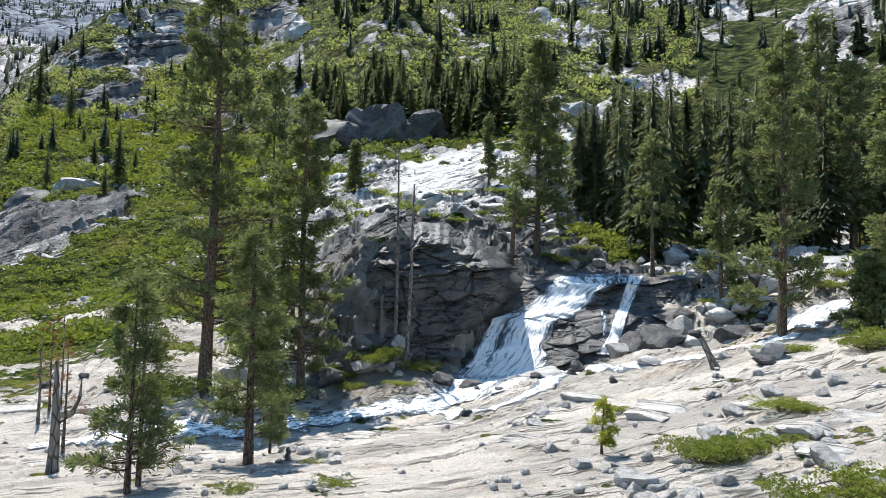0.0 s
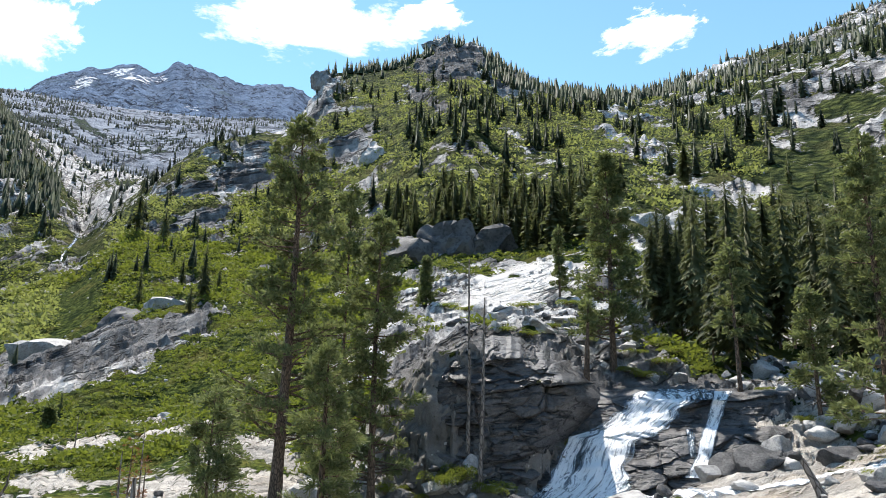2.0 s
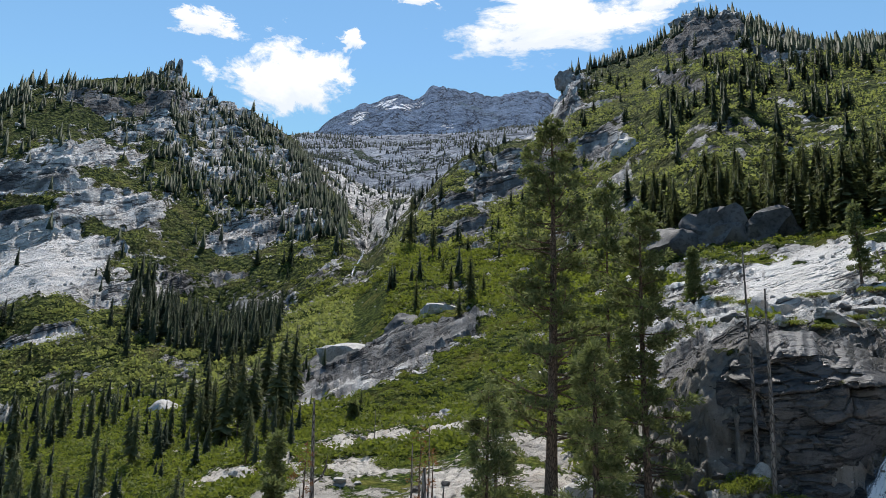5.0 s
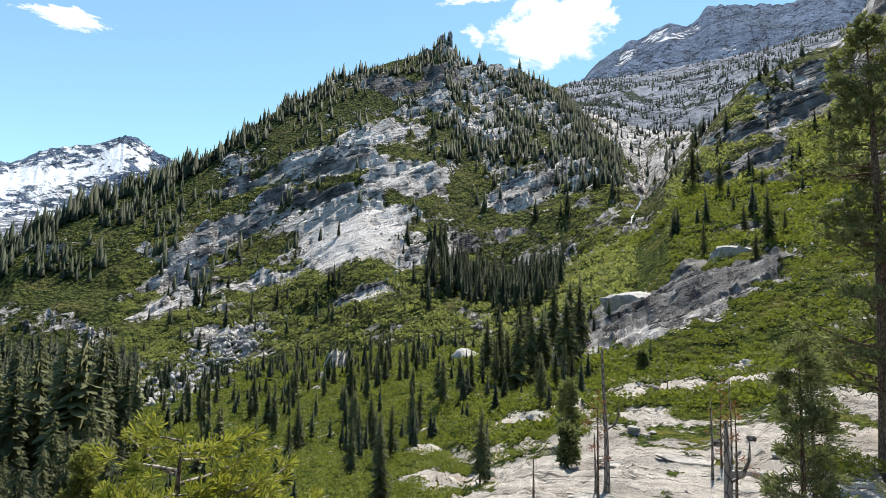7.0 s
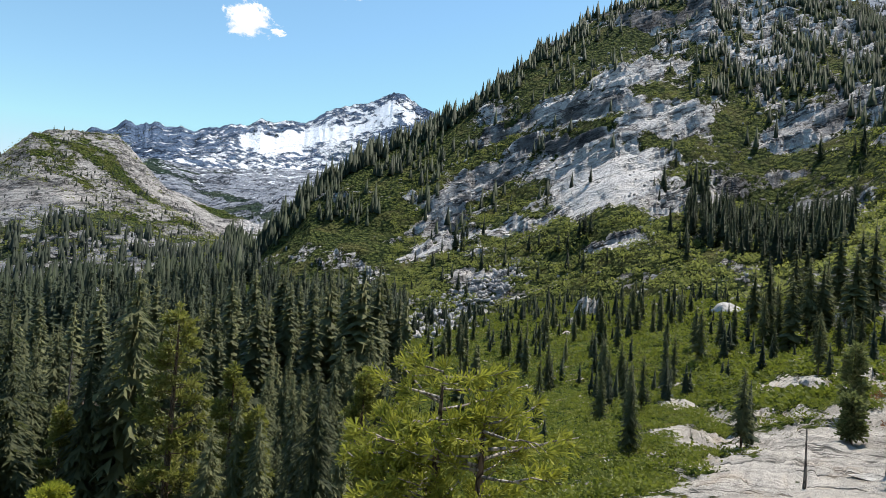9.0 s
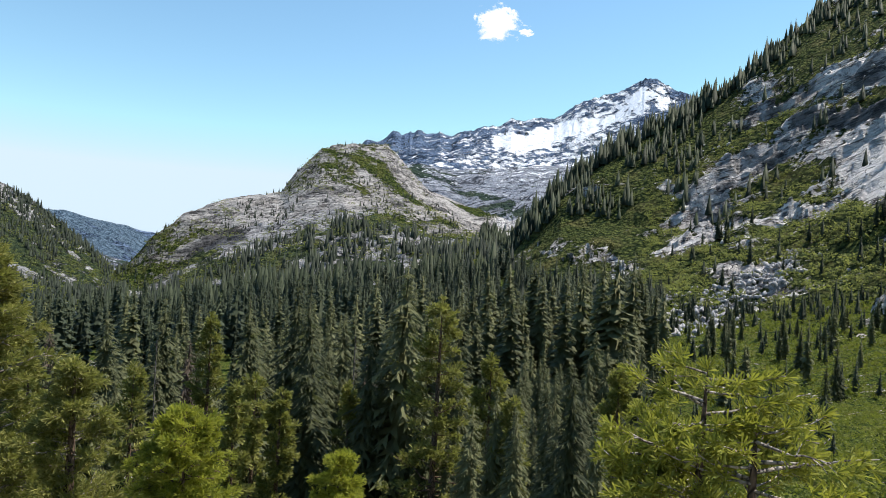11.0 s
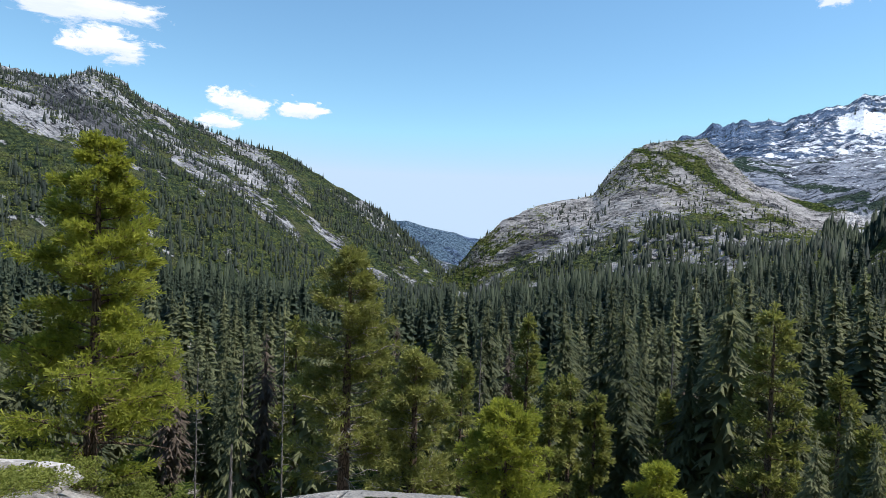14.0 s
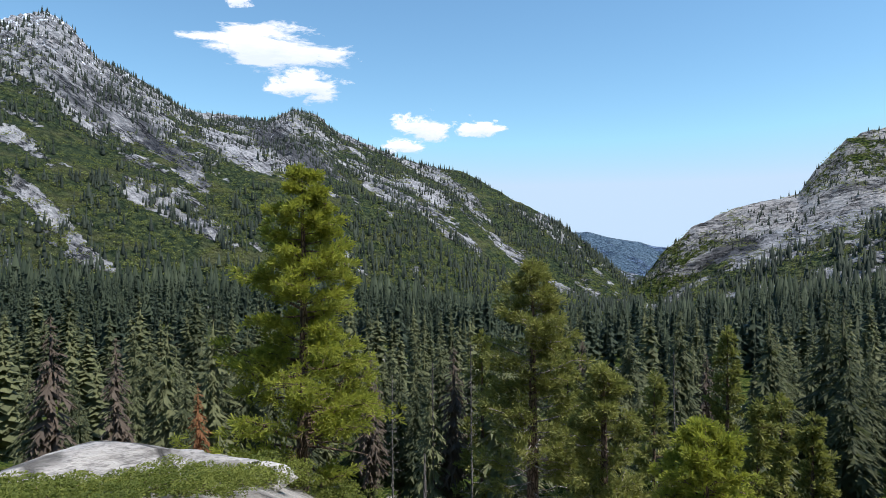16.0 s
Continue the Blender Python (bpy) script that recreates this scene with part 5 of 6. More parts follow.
g = np.random.default_rng(5)
for az, rise, size, flat in ((56.0, -13.6, 1.0, 0.8), (57.6, -13.2, 1.0, 0.9), (59.0, -12.4, 0.9, 0.9), (61.0, -11.2, 0.9, 0.7), (62.0, -9.2, 1.0, 0.6), (63.2, -8.8, 0.9, 0.6), (62.6, -15.6, 0.8, 0.8), (66.6, -14.8, 0.9, 0.8),
                             (68.0, -14.2, 0.9, 0.8), (67.4, -4.0, 1.6, 0.7), (69.0, -3.6, 1.8, 0.8), (63.2, -4.2, 1.3, 0.45), (61.2, -4.6, 1.2, 0.4), (49.4, -9.8, 0.8, 0.4), (25.4, -16.6, 0.6, 0.5), (17.2, -16.6, 0.6, 0.5),
                             (23.4, -14.6, 0.5, 0.4), (30.2, -12.0, 0.35, 0.6), (12.2, -8.8, 2.2, 0.8), (11.0, -8.2, 2.0, 0.7), (19.8, -9.8, 1.9, 1.0), (21.2, -9.6, 1.8, 0.9), (28.6, -6.6, 1.9, 1.1), (29.4, -5.8, 1.9, 1.1),
                             (32.4, -7.2, 1.5, 0.8), (31.0, -8.4, 1.2, 0.5), (24.0, -7.6, 1.7, 0.9), (25.6, -8.0, 1.4, 0.8), (26.8, -8.6, 1.4, 0.5), (38.6, 0.6, 1.3, 0.8), (36.2, 2.0, 1.0, 0.8), (39.6, -0.2, 1.2, 0.9),
                             (43.6, 2.8, 1.5, 0.6), (45.0, 2.4, 1.7, 0.7), (46.4, 3.2, 1.8, 0.6), (47.4, 4.4, 1.8, 0.7), (48.6, 4.9, 1.8, 0.6), (46.0, 5.0, 1.7, 0.6), (44.4, 4.4, 1.5, 0.6), (49.6, 3.0, 1.5, 0.6), (54.2, 1.2, 1.2, 0.7),
                             (56.6, -0.8, 1.0, 0.8), (58.8, -1.2, 1.0, 0.8), (53.0, -4.4, 0.8, 0.8), (35.4, 5.6, 1.6, 0.5), (33.2, 6.0, 1.6, 0.5), (37.6, 6.4, 1.6, 0.5), (30.2, 8.0, 2.2, 0.5), (28.6, 8.2, 2.2, 0.5), (35.0, 8.4, 2.2, 0.5),
                             (39.0, 8.6, 2.2, 0.5), (41.4, 7.4, 2.0, 0.5), (40.2, 5.4, 1.8, 0.5), (66.0, 1.4, 1.5, 0.8), (64.6, 0.8, 1.3, 0.8)):
    shrub(az, rise, size, g, flat)
for az, dist, size, flat in ((-121.0, 23.5, 1.5, 0.7), (-122.6, 21.6, 1.3, 0.8), (-119.6, 24.5, 1.3, 0.7), (-115.6, 24.5, 1.2, 0.7), (-113.6, 23.0, 1.0, 0.6), (-126.0, 17.6, 1.0, 0.6), (-128.4, 16.6, 1.0, 0.6), (-130.6, 16.2, 0.9, 0.6),
                             (-124.2, 18.2, 1.0, 0.7), (-136.8, 15.4, 0.9, 0.6), (-139.4, 15.2, 1.0, 0.6), (-141.6, 15.4, 1.0, 0.6), (-133.0, 15.8, 0.6, 0.5), (-138.0, 13.2, 0.9, 0.7), (-135.0, 13.6, 0.8, 0.6), (-131.4, 13.8, 0.9, 0.7), (-128.0, 14.4, 0.8, 0.7), (-140.6, 12.6, 0.9, 0.7), (-125.4, 15.4, 0.9, 0.7), (-133.4, 12.4, 0.7, 0.6), (-122.4, 19.4, 1.1, 0.8)):
    shrub(az, 0, size, g, flat, dist)


def scrub(name, seed, areas, leaves, leaf, label, material=M_SHRUB):
    """Scrub of the slopes, joined."""
    g = np.random.default_rng(seed)
    shapes = [shrub_leaves(seed + 20 + k, leaves, leaf, 9).arrays() for k in range(5)]
    vs, fs, n = [], [], 0
    for az0, az1, s0, s1, count, h0, h1, most in areas:
        for _ in range(count):
            az = g.uniform(az0, az1)
            dist = land.reach(az, g.uniform(s0, s1))
            if land.cover(az, dist) > most:
                continue
            v, f = shapes[int(g.integers(5))]
            p, s, t = land.place(az, dist), h0 * (h1 / h0) ** g.random(), g.uniform(0, 6.28)
            x, y = v[:, 0] * math.cos(t) - v[:, 1] * math.sin(t), v[:, 0] * math.sin(t) + v[:, 1] * math.cos(t)
            vs.append(np.stack([p.x + s * x, p.y + s * y, p.z + 0.8 * s * v[:, 2]], 1))
            fs.append(f + n)
            n += len(v)
    me = raw_mesh(name, np.concatenate(vs), np.concatenate(fs))
    me.materials.append(material)
    return tagged(new(name, me), label, "scrub", kind="stuff")


# turns, lines, count, sizes, barest ground it grows on
scrub("meadow_scrub", 480, [(-46, -8, 1.8, 3.05, 2500, 0.7, 1.6, 0.5), (-16, 4, 2.95, 3.3, 400, 0.6, 1.3, 0.5)], 60, 0.18, "low yellow-green manzanita scrub beside the slab")
scrub("slope_scrub", 500, [(-12, 24, 3.05, 4.95, 4600, 0.8, 1.9, 0.45), (0, 25, 5.0, 6.0, 2600, 1.5, 3.2, 0.42), (-46, -8, 3.05, 4.0, 3000, 0.8, 1.9, 0.5), (-46, -4, 4.0, 5.0, 3000, 1.4, 3.0, 0.5),
                           (24, 50, 4.05, 6.0, 900, 1.0, 2.4, 0.55), (-9, 20, 5.8, 6.3, 800, 2.5, 5.0, 0.4)], 24, 0.32, "low yellow-green manzanita scrub on the slopes")
scrub("mountain_scrub", 520, [(-46, -3, 5.0, 6.5, 5200, 2.4, 6.0, 0.5), (0, 56, 6.05, 6.8, 3800, 2.4, 5.5, 0.45), (-90, -58, 5.2, 7.0, 2200, 3.0, 8.0, 0.8), (-141, -90, 5.0, 6.9, 3800, 4.0, 9.0, 0.9)], 20, 0.30, "dark green scrub on the mountainside", M_FAR_SHRUB)

# ---- growing things ----
def fir_crown(seed, whorls, boughs, pieces, base=0.10, width=0.11, full=0.55, core=0.25):
    """A pointed crown, one metre high: whorls of drooping boughs with gaps between them, about a dark core."""
    g = np.random.default_rng(seed)
    b = Bits()
    z = np.array([0, 0, 1.0])

    def reach(h):
        return width * min(1.0, (1 - h) / full) ** 0.8 * min(1.0, 0.55 + 2.5 * (h - base)) + 0.005

    n = 4
    t = np.arange(n) * 2 * math.pi / n
    low = np.stack([core * width * np.cos(t), core * width * np.sin(t), np.full(n, base + 0.04)], 1)
    b.add(np.concatenate([low, [[0, 0, 0.97]]]), [[k, (k + 1) % n, n] for k in range(n)])
    for k in range(whorls):
        level = base + (1 - base) * 0.97 * ((k + 0.7 * g.random()) / whorls)
        grow = g.uniform(0.72, 1.12)
        turn = g.uniform(0, 6.28)
        for j in range(boughs):
            if g.random() < 0.12:
                continue
            h = level + g.uniform(-0.4, 0.4) * (1 - base) / whorls
            a = turn + 2 * math.pi * (j + 0.7 * g.random()) / boughs
            out, side = np.array([math.cos(a), math.sin(a), 0]), np.array([-math.sin(a), math.cos(a), 0])
            l = reach(h) * grow * g.uniform(0.7, 1.15)
            root = z * h + out * 0.12 * l
            tip = z * (h - g.uniform(0.2, 0.75) * l) + out * l
            wide = l * g.uniform(0.28, 0.46) * (6.0 / boughs) ** 0.5
            mid = root + (tip - root) * 0.55 + z * 0.06 * l
            if pieces == 1:
                b.tri(root, mid + side * wide - z * 0.3 * wide, tip)
                b.tri(root, tip, mid - side * wide - z * 0.3 * wide)
                continue
            # sprays on both sides of the bough, each a narrow leaf of its own
            for i in range(pieces):
                f = (i + 0.3 + 0.5 * g.random()) / pieces
                p = root + (tip - root) * f * 0.85
                for e in (-1, 1):
                    q = p + (tip - root) * (0.34 + 0.1 * g.random()) + side * e * wide * (1.15 - 0.75 * f) * g.uniform(0.7, 1.2) - z * g.uniform(0.05, 0.5) * wide
                    b.tri(p - (tip - root) * 0.10, q, p + (tip - root) * 0.26)
            b.tri(tip - (tip - root) * 0.35 + side * 0.14 * wide, tip - (tip - root) * 0.35 - side * 0.14 * wide, tip + out * 0.10 * l + z * 0.05 * l)
    return b


def fir_trunk(height, radius, sides=6):
    b = Bits()
    b.tube([(0, 0, -0.4), (0, 0, 0.25 * height), (0, 0, 0.6 * height), (0, 0, 0.98 * height)], [radius * 1.2, radius * 0.85, radius * 0.5, radius * 0.05], sides)
    return b


def tuft(b, g, at, way, size, needles, wide=0.2):
    """A brush of needles at a twig's end."""
    way = way / (np.linalg.norm(way) + 1e-9)
    d = g.normal(size=(needles, 3)) * 0.62 + way * 0.75 + np.array([0, 0, 0.12])
    d /= np.linalg.norm(d, axis=1, keepdims=True)
    side = np.cross(d, g.normal(size=(needles, 3)))
    side /= np.linalg.norm(side, axis=1, keepdims=True) + 1e-9
    l = size * g.uniform(0.65, 1.15, (needles, 1))
    w = l * wide
    v = np.stack([at - way * 0.1 * size + 0 * d, at + d * l + side * w, at + d * l * 0.9 - side * w], 1)
    b.add(v.reshape(-1, 3), np.arange(needles * 3).reshape(-1, 3))


def pine_parts(seed, height, radius, bare=0.35, reach=0.17, limbs=70, tufts=16, needles=7, tuft_size=0.42, lean=0.0, taper=0.6, up=0.25, ragged=0.35, dead=10, top=0.0, side=None, wide=0.2):
    """Trunk, limbs and needles of a pine: bare stem below, irregular limbs that carry brushes of needles."""
    g = np.random.default_rng(seed)
    trunk, wood, leaf = Bits(), Bits(), Bits()
    bend = g.uniform(-1, 1, 2) * 0.008 * height

    def stem(h):
        f = h / height
        return np.array([lean * height * f + bend[0] * math.sin(3 * f), bend[1] * math.sin(2.3 * f), h])

    hs = np.linspace(0, 1, 9)
    trunk.tube([stem(height * f) - np.array([0, 0, 0.5 if f == 0 else 0]) for f in hs], [radius * (1.25 if f == 0 else (1 - f) ** 0.75 + 0.02) for f in hs], 9)

    def limb(h, length, a, dead_wood):
        root = stem(h)
        out = np.array([math.cos(a), math.sin(a), 0])
        rise = up * g.uniform(-0.6, 1.4) if not dead_wood else g.uniform(-0.3, 0.15)
        pts = [root]
        n = 4
        for i in range(1, n + 1):
            f = i / n
            pts.append(root + out * length * f + np.array([0, 0, length * (rise * f + (0.18 if not dead_wood else -0.15) * f * f)]) + g.normal(size=3) * 0.05 * length * f)
        thick = max(0.012, 0.022 * length)
        wood.tube(pts, [thick * (1 - 0.8 * i / n) for i in range(n + 1)], 4)
        return np.array(pts)

    for k in range(dead):
        limb(height * g.uniform(0.15, bare + 0.15), height * reach * g.uniform(0.25, 0.7), g.uniform(0, 6.28), True)
    for k in range(limbs):
        f = ((k + g.random()) / limbs) ** 0.9
        h = height * (bare + (0.985 - bare - top) * f)
        shape = (1 - f) ** taper * (0.55 + 0.45 * math.sin(math.pi * min(1, f * 1.6 + 0.25)) if f < 0.5 else 1)
        length = height * reach * (shape + 0.07) * g.uniform(1 - ragged, 1.1)
        a = g.uniform(0, 6.28)
        if side is not None and g.random() < 0.5:
            a = side + g.normal() * 0.9
        pts = limb(h, length, a, False)
        count = max(3, int(tufts * (0.35 + 0.65 * length / (height * reach))))
        clumps = max(2, count // 7)
        node = [g.normal(size=3) * np.array([1, 1, 0.4]) * 0.10 * length for _ in range(clumps)]
        for i in range(count):
            c = i % clumps
            q = min(1.0, 0.40 + 0.60 * (c + 0.5 + 0.5 * (g.random() - 0.5)) / clumps)
            j = min(int(q * 4), 3)
            p = pts[j] + (pts[j + 1] - pts[j]) * (q * 4 - j)
            spread = (0.045 * length + 0.35 * tuft_size) * (1.15 - 0.4 * q)
            off = node[c] + g.normal(size=3) * np.array([1, 1, 0.45]) * spread
            at = p + off
            if i % 3 == 0:
                wood.tube([p, (p + at) / 2 + g.normal(size=3) * 0.03, at], [0.014, 0.010, 0.005], 3)
            tuft(leaf, g, at, off + (pts[-1] - pts[0]) * 0.4, tuft_size, needles, wide)
    tuft(leaf, g, stem(height), np.array([0, 0, 1.0]), tuft_size, needles * 2, wide)
    return trunk, wood, leaf


def pine(name, m, label, group="", leaf_material=None, wood_material=None, **shape):
    trunk, wood, leaf = pine_parts(**shape)
    root = new(name)
    root.matrix_world = m
    part("trunk", trunk, M_BARK, root, "", True)
    tagged(part("limb_work", wood, wood_material or M_BARK, root), kind="stuff")
    tagged(part("needle_mass", leaf, leaf_material or M_PINE, root), kind="stuff")
    return tagged(root, label, "tree", group)


def snag(name, az, dist, top, radius, label, seed, twigs=26, spread=0.07, lean=0.0, fork=False):
    """A dead standing stem with the stubs of its limbs."""
    g = np.random.default_rng(seed)
    root = new(name)
    root.location = land.place(az, dist)
    h = dist * math.tan(radians(top)) + EYE.z - root.location.z
    trunk, wood = Bits(), Bits()
    n = 8
    pts = [np.array([lean * h * f + 0.006 * h * math.sin(5 * f), 0.005 * h * math.sin(4 * f + 1), h * f - (0.4 if f == 0 else 0)]) for f in np.linspace(0, 1, n)]
    trunk.tube(pts, [radius * (1.2 if k == 0 else (1 - 0.8 * k / n)) for k in range(n)], 7)
    if fork:
        p = pts[3]
        trunk.tube([p, p + (0.5, 0.1, 0.3), p + (0.75, 0.1, 0.9), p + (0.8, 0.05, 1.7)], [radius * 0.5, radius * 0.4, radius * 0.3, 0.01], 6)
    for k in range(twigs):
        f = g.uniform(0.3, 0.98)
        p = np.array([lean * h * f, 0, h * f])
        a, l = g.uniform(0, 6.28), h * spread * g.uniform(0.4, 1.3) * (1.15 - f)
        d = np.array([math.cos(a), math.sin(a), g.uniform(-0.5, 0.3)])
        q = p + d * l * 0.6 + g.normal(size=3) * 0.08 * l
        wood.tube([p, q, p + d * l + np.array([0, 0, g.uniform(-0.2, 0.3) * l])], [0.02 + 0.006 * l, 0.014, 0.004], 3)
        wood.tube([q, q + g.normal(size=3) * 0.25 * l], [0.011, 0.003], 3)
    part("trunk", trunk, M_DEAD, root, "", True)
    if twigs:
        tagged(part("limb_work", wood, M_DEAD, root), kind="stuff")
    return tagged(root, label, "dead tree")


def spot(az, dist, turn=0.0, size=1.0):
    return Matrix.Translation(land.place(az, dist)) @ pose(0, 0, 0, 0, 0, turn) @ Matrix.Scale(size, 4)


def tall(az, dist, top):
    """Height of a thing that stands there and rises to that angle."""
    return dist * math.tan(radians(top)) + EYE.z - land.height(az, dist)


# the pines that stand alone
STAND = [
    # name, turn, distance, rise of the tip, trunk radius, seed, bare stem, reach, limbs, brushes, lean
    ("tall_pine", 14.5, 46, 24.2, 0.44, 3, 0.15, 0.205, 200, 17, 0.0),
    ("dark_pine", 22.3, 50, 16.4, 0.30, 4, 0.08, 0.20, 180, 15, 0.0),
    ("slender_pine", 19.4, 58, 18.9, 0.20, 5, 0.20, 0.14, 110, 11, 0.0),
    ("bank_pine", 18.2, 34, 4.8, 0.18, 6, 0.10, 0.21, 120, 14, 0.0),
    ("slab_pine", 9.1, 30, 0.8, 0.085, 7, 0.05, 0.24, 90, 12, 0.0),
    ("slab_pine", 9.9, 31, -0.2, 0.08, 8, 0.10, 0.20, 54, 9, 0.0),
    ("bank_sapling", 19.9, 35, -7.8, 0.07, 9, 0.08, 0.26, 34, 8, 0.0),
    ("ledge_pine", 26.4, 105, 12.7, 0.22, 10, 0.05, 0.16, 80, 10, 0.0),
    ("fall_pine", 42.6, 73, 21.4, 0.36, 11, 0.12, 0.19, 170, 15, 0.0),
    ("leaning_pine", 40.3, 68, 9.2, 0.34, 12, 0.6, 0.12, 16, 7, -0.06),
    ("ledge_pine", 38.3, 104, 15.3, 0.20, 13, 0.15, 0.12, 60, 9, 0.0),
    ("thin_pine", 52.3, 66, 13.3, 0.22, 14, 0.35, 0.13, 45, 8, 0.0),
    ("side_pine", 61.9, 50, 20.2, 0.30, 15, 0.08, 0.16, 120, 16, 0.02),
    ("side_pine", 57.6, 60, 9.3, 0.18, 16, 0.04, 0.22, 70, 11, 0.0),
    ("back_pine", 64.6, 82, 21.2, 0.40, 17, 0.25, 0.14, 90, 12, 0.0),
    ("back_pine", 66.8, 80, 17.6, 0.36, 18, 0.10, 0.17, 90, 13, 0.0),
    ("edge_pine", 69.6, 56, 16.5, 0.30, 19, 0.06, 0.18, 90, 13, 0.0),
    ("bush_pine", 67.8, 47, 3.0, 0.16, 20, 0.0, 0.34, 80, 14, 0.0),
    ("young_pine", 48.1, 20, -9.0, 0.05, 21, 0.14, 0.34, 40, 5, -0.05),
    ("slope_pine", -2.3, 110, -0.7, 0.14, 22, 0.15, 0.2, 40, 8, 0.0),
    ("slope_pine", -10.1, 105, -5.6, 0.12, 23, 0.1, 0.26, 40, 8, 0.0),
    ("far_bank_pine", -8.4, 62, -3.5, 0.08, 24, 0.1, 0.16, 40, 7, 0.0),
    ("rock_pine", -118.5, 27, 6.4, 0.27, 31, 0.08, 0.33, 170, 40, 0.0),
    ("ledge_edge_pine", -98.2, 33, -1.6, 0.36, 32, 0.26, 0.22, 170, 24, 0.0),
    ("crooked_pine", -92.1, 28, -10.5, 0.26, 33, 0.05, 0.30, 150, 22, 0.0),
    ("round_pine", -84.0, 24, -14.6, 0.15, 34, 0.0, 0.44, 130, 22, 0.0),
    ("valley_pine", -62.8, 52, -4.8, 0.34, 35, 0.1, 0.2, 120, 15, 0.0),
    ("valley_pine", -56.0, 50, -13.0, 0.24, 36, 0.1, 0.16, 80, 12, 0.0),
    ("valley_pine", -58.2, 60, -9.5, 0.25, 37, 0.1, 0.16, 80, 12, 0.0),
    ("valley_pine", -78.5, 56, -12.0, 0.25, 38, 0.1, 0.17, 80, 12, 0.0),
    ("valley_pine", -70.5, 60, -12.5, 0.25, 39, 0.1, 0.16, 80, 12, 0.0),
    ("valley_pine", -88.0, 58, -11.0, 0.25, 40, 0.1, 0.16, 80, 12, 0.0),
    ("valley_pine", -80.0, 50, -12.6, 0.24, 41, 0.1, 0.15, 90, 13, 0.0),
    ("valley_pine", -76.3, 52, -13.2, 0.24, 42, 0.1, 0.14, 90, 13, 0.0),
    ("valley_pine", -66.7, 62, -10.0, 0.28, 43, 0.1, 0.13, 90, 13, 0.0),
    ("valley_pine", -95.2, 60, -9.6, 0.28, 44, 0.1, 0.13, 90, 13, 0.0),
    ("valley_pine", -82.4, 78, -7.0, 0.32, 45, 0.1, 0.12, 90, 13, 0.0),
    ("valley_pine", -102.6, 64, -8.0, 0.28, 46, 0.1, 0.13, 90, 13, 0.0),
    ("valley_pine", -47.2, 48, -9.4, 0.24, 47, 0.1, 0.18, 90, 13, 0.0),
    ("round_pine", -71.0, 34, -18.2, 0.10, 48, 0.0, 0.38, 80, 16, 0.0),
    ("slope_pine", -8.4, 52, -7.2, 0.10, 49, 0.1, 0.2, 50, 9, 0.0),
]
# rise of the foot of those that stand in plain view
FOOT = {3: -9.0, 4: -9.2, 6: -14.5, 7: -16.0, 8: -15.6, 9: -13.7, 21: -13.5}
# pines that are dying: red-brown needles on thin stems
for az, foot, tip, seed in ((-5.9, -13.2, -4.4, 81), (4.6, -12.6, -4.6, 82), (3.6, -9.6, -2.6, 83)):
    dist = land.meet(az, foot)
    pine("dying_pine", spot(az, dist, 30 * seed), "thin dying pine with a few red-brown needles", leaf_material=M_RUST, wood_material=M_DEAD, seed=seed, height=tall(az, dist, tip), radius=0.08, bare=0.3, reach=0.22, limbs=16, tufts=5, needles=8,
         tuft_size=0.22, wide=0.08, up=0.1, ragged=0.7, dead=26)
SUNNY = {"rock_pine", "round_pine", "young_pine"}
OLIVE = {"ledge_edge_pine", "crooked_pine", "valley_pine"}
# a stunted pine just below the ledge, yellowing and half bare
for az, dist, tip, seed, reach in ((-40.2, 13.5, -8.6, 55, 0.62), (-36.4, 13.0, -12.6, 57, 0.85), (-43.6, 14.4, -13.0, 58, 0.6)):
    pine("stunted_pine", spot(az, dist, 10 * seed), "stunted yellow-green pine with bare twisted grey limbs", leaf_material=M_OLIVE_PINE, seed=seed, height=tall(az, dist, tip), radius=0.14, bare=0.12, reach=reach,
         limbs=30, tufts=15, needles=18, tuft_size=0.25, wide=0.085, up=0.12, ragged=0.6, dead=26, taper=0.22, wood_material=M_PALE_WOOD)
for name, az, dist, tip, radius, seed, bare, reach, limbs, tufts, lean in STAND:
    dist = land.meet(az, FOOT[seed]) if seed in FOOT else dist
    h = tall(az, dist, tip)
    sunny = name in SUNNY
    near = dist < 40
    pine(name, spot(az, dist, 40 * seed), "tall green pine with a furrowed brown trunk" if h > 9 else "young green pine on bare granite", leaf_material=M_SUNNY_PINE if sunny else M_LEDGE_PINE if name in OLIVE else M_PINE,
         seed=seed, height=h, radius=radius, bare=bare, reach=reach, limbs=int(0.6 * limbs), tufts=int((2.0 if near else 1.5) * tufts), lean=lean, needles=12 if sunny else 10, wide=0.085 if near else 0.14, tuft_size=min(0.62, 0.05 + 0.0085 * dist) * (0.75 if h < 3 else 1.0), ragged=0.35 if sunny else 0.4, taper=0.8 if seed == 31 else 0.5 if name == "round_pine" else 0.6, dead=36 if name in OLIVE and dist < 45 else 12, wood_material=M_PALE_WOOD if name in ("ledge_edge_pine", "crooked_pine") else None)

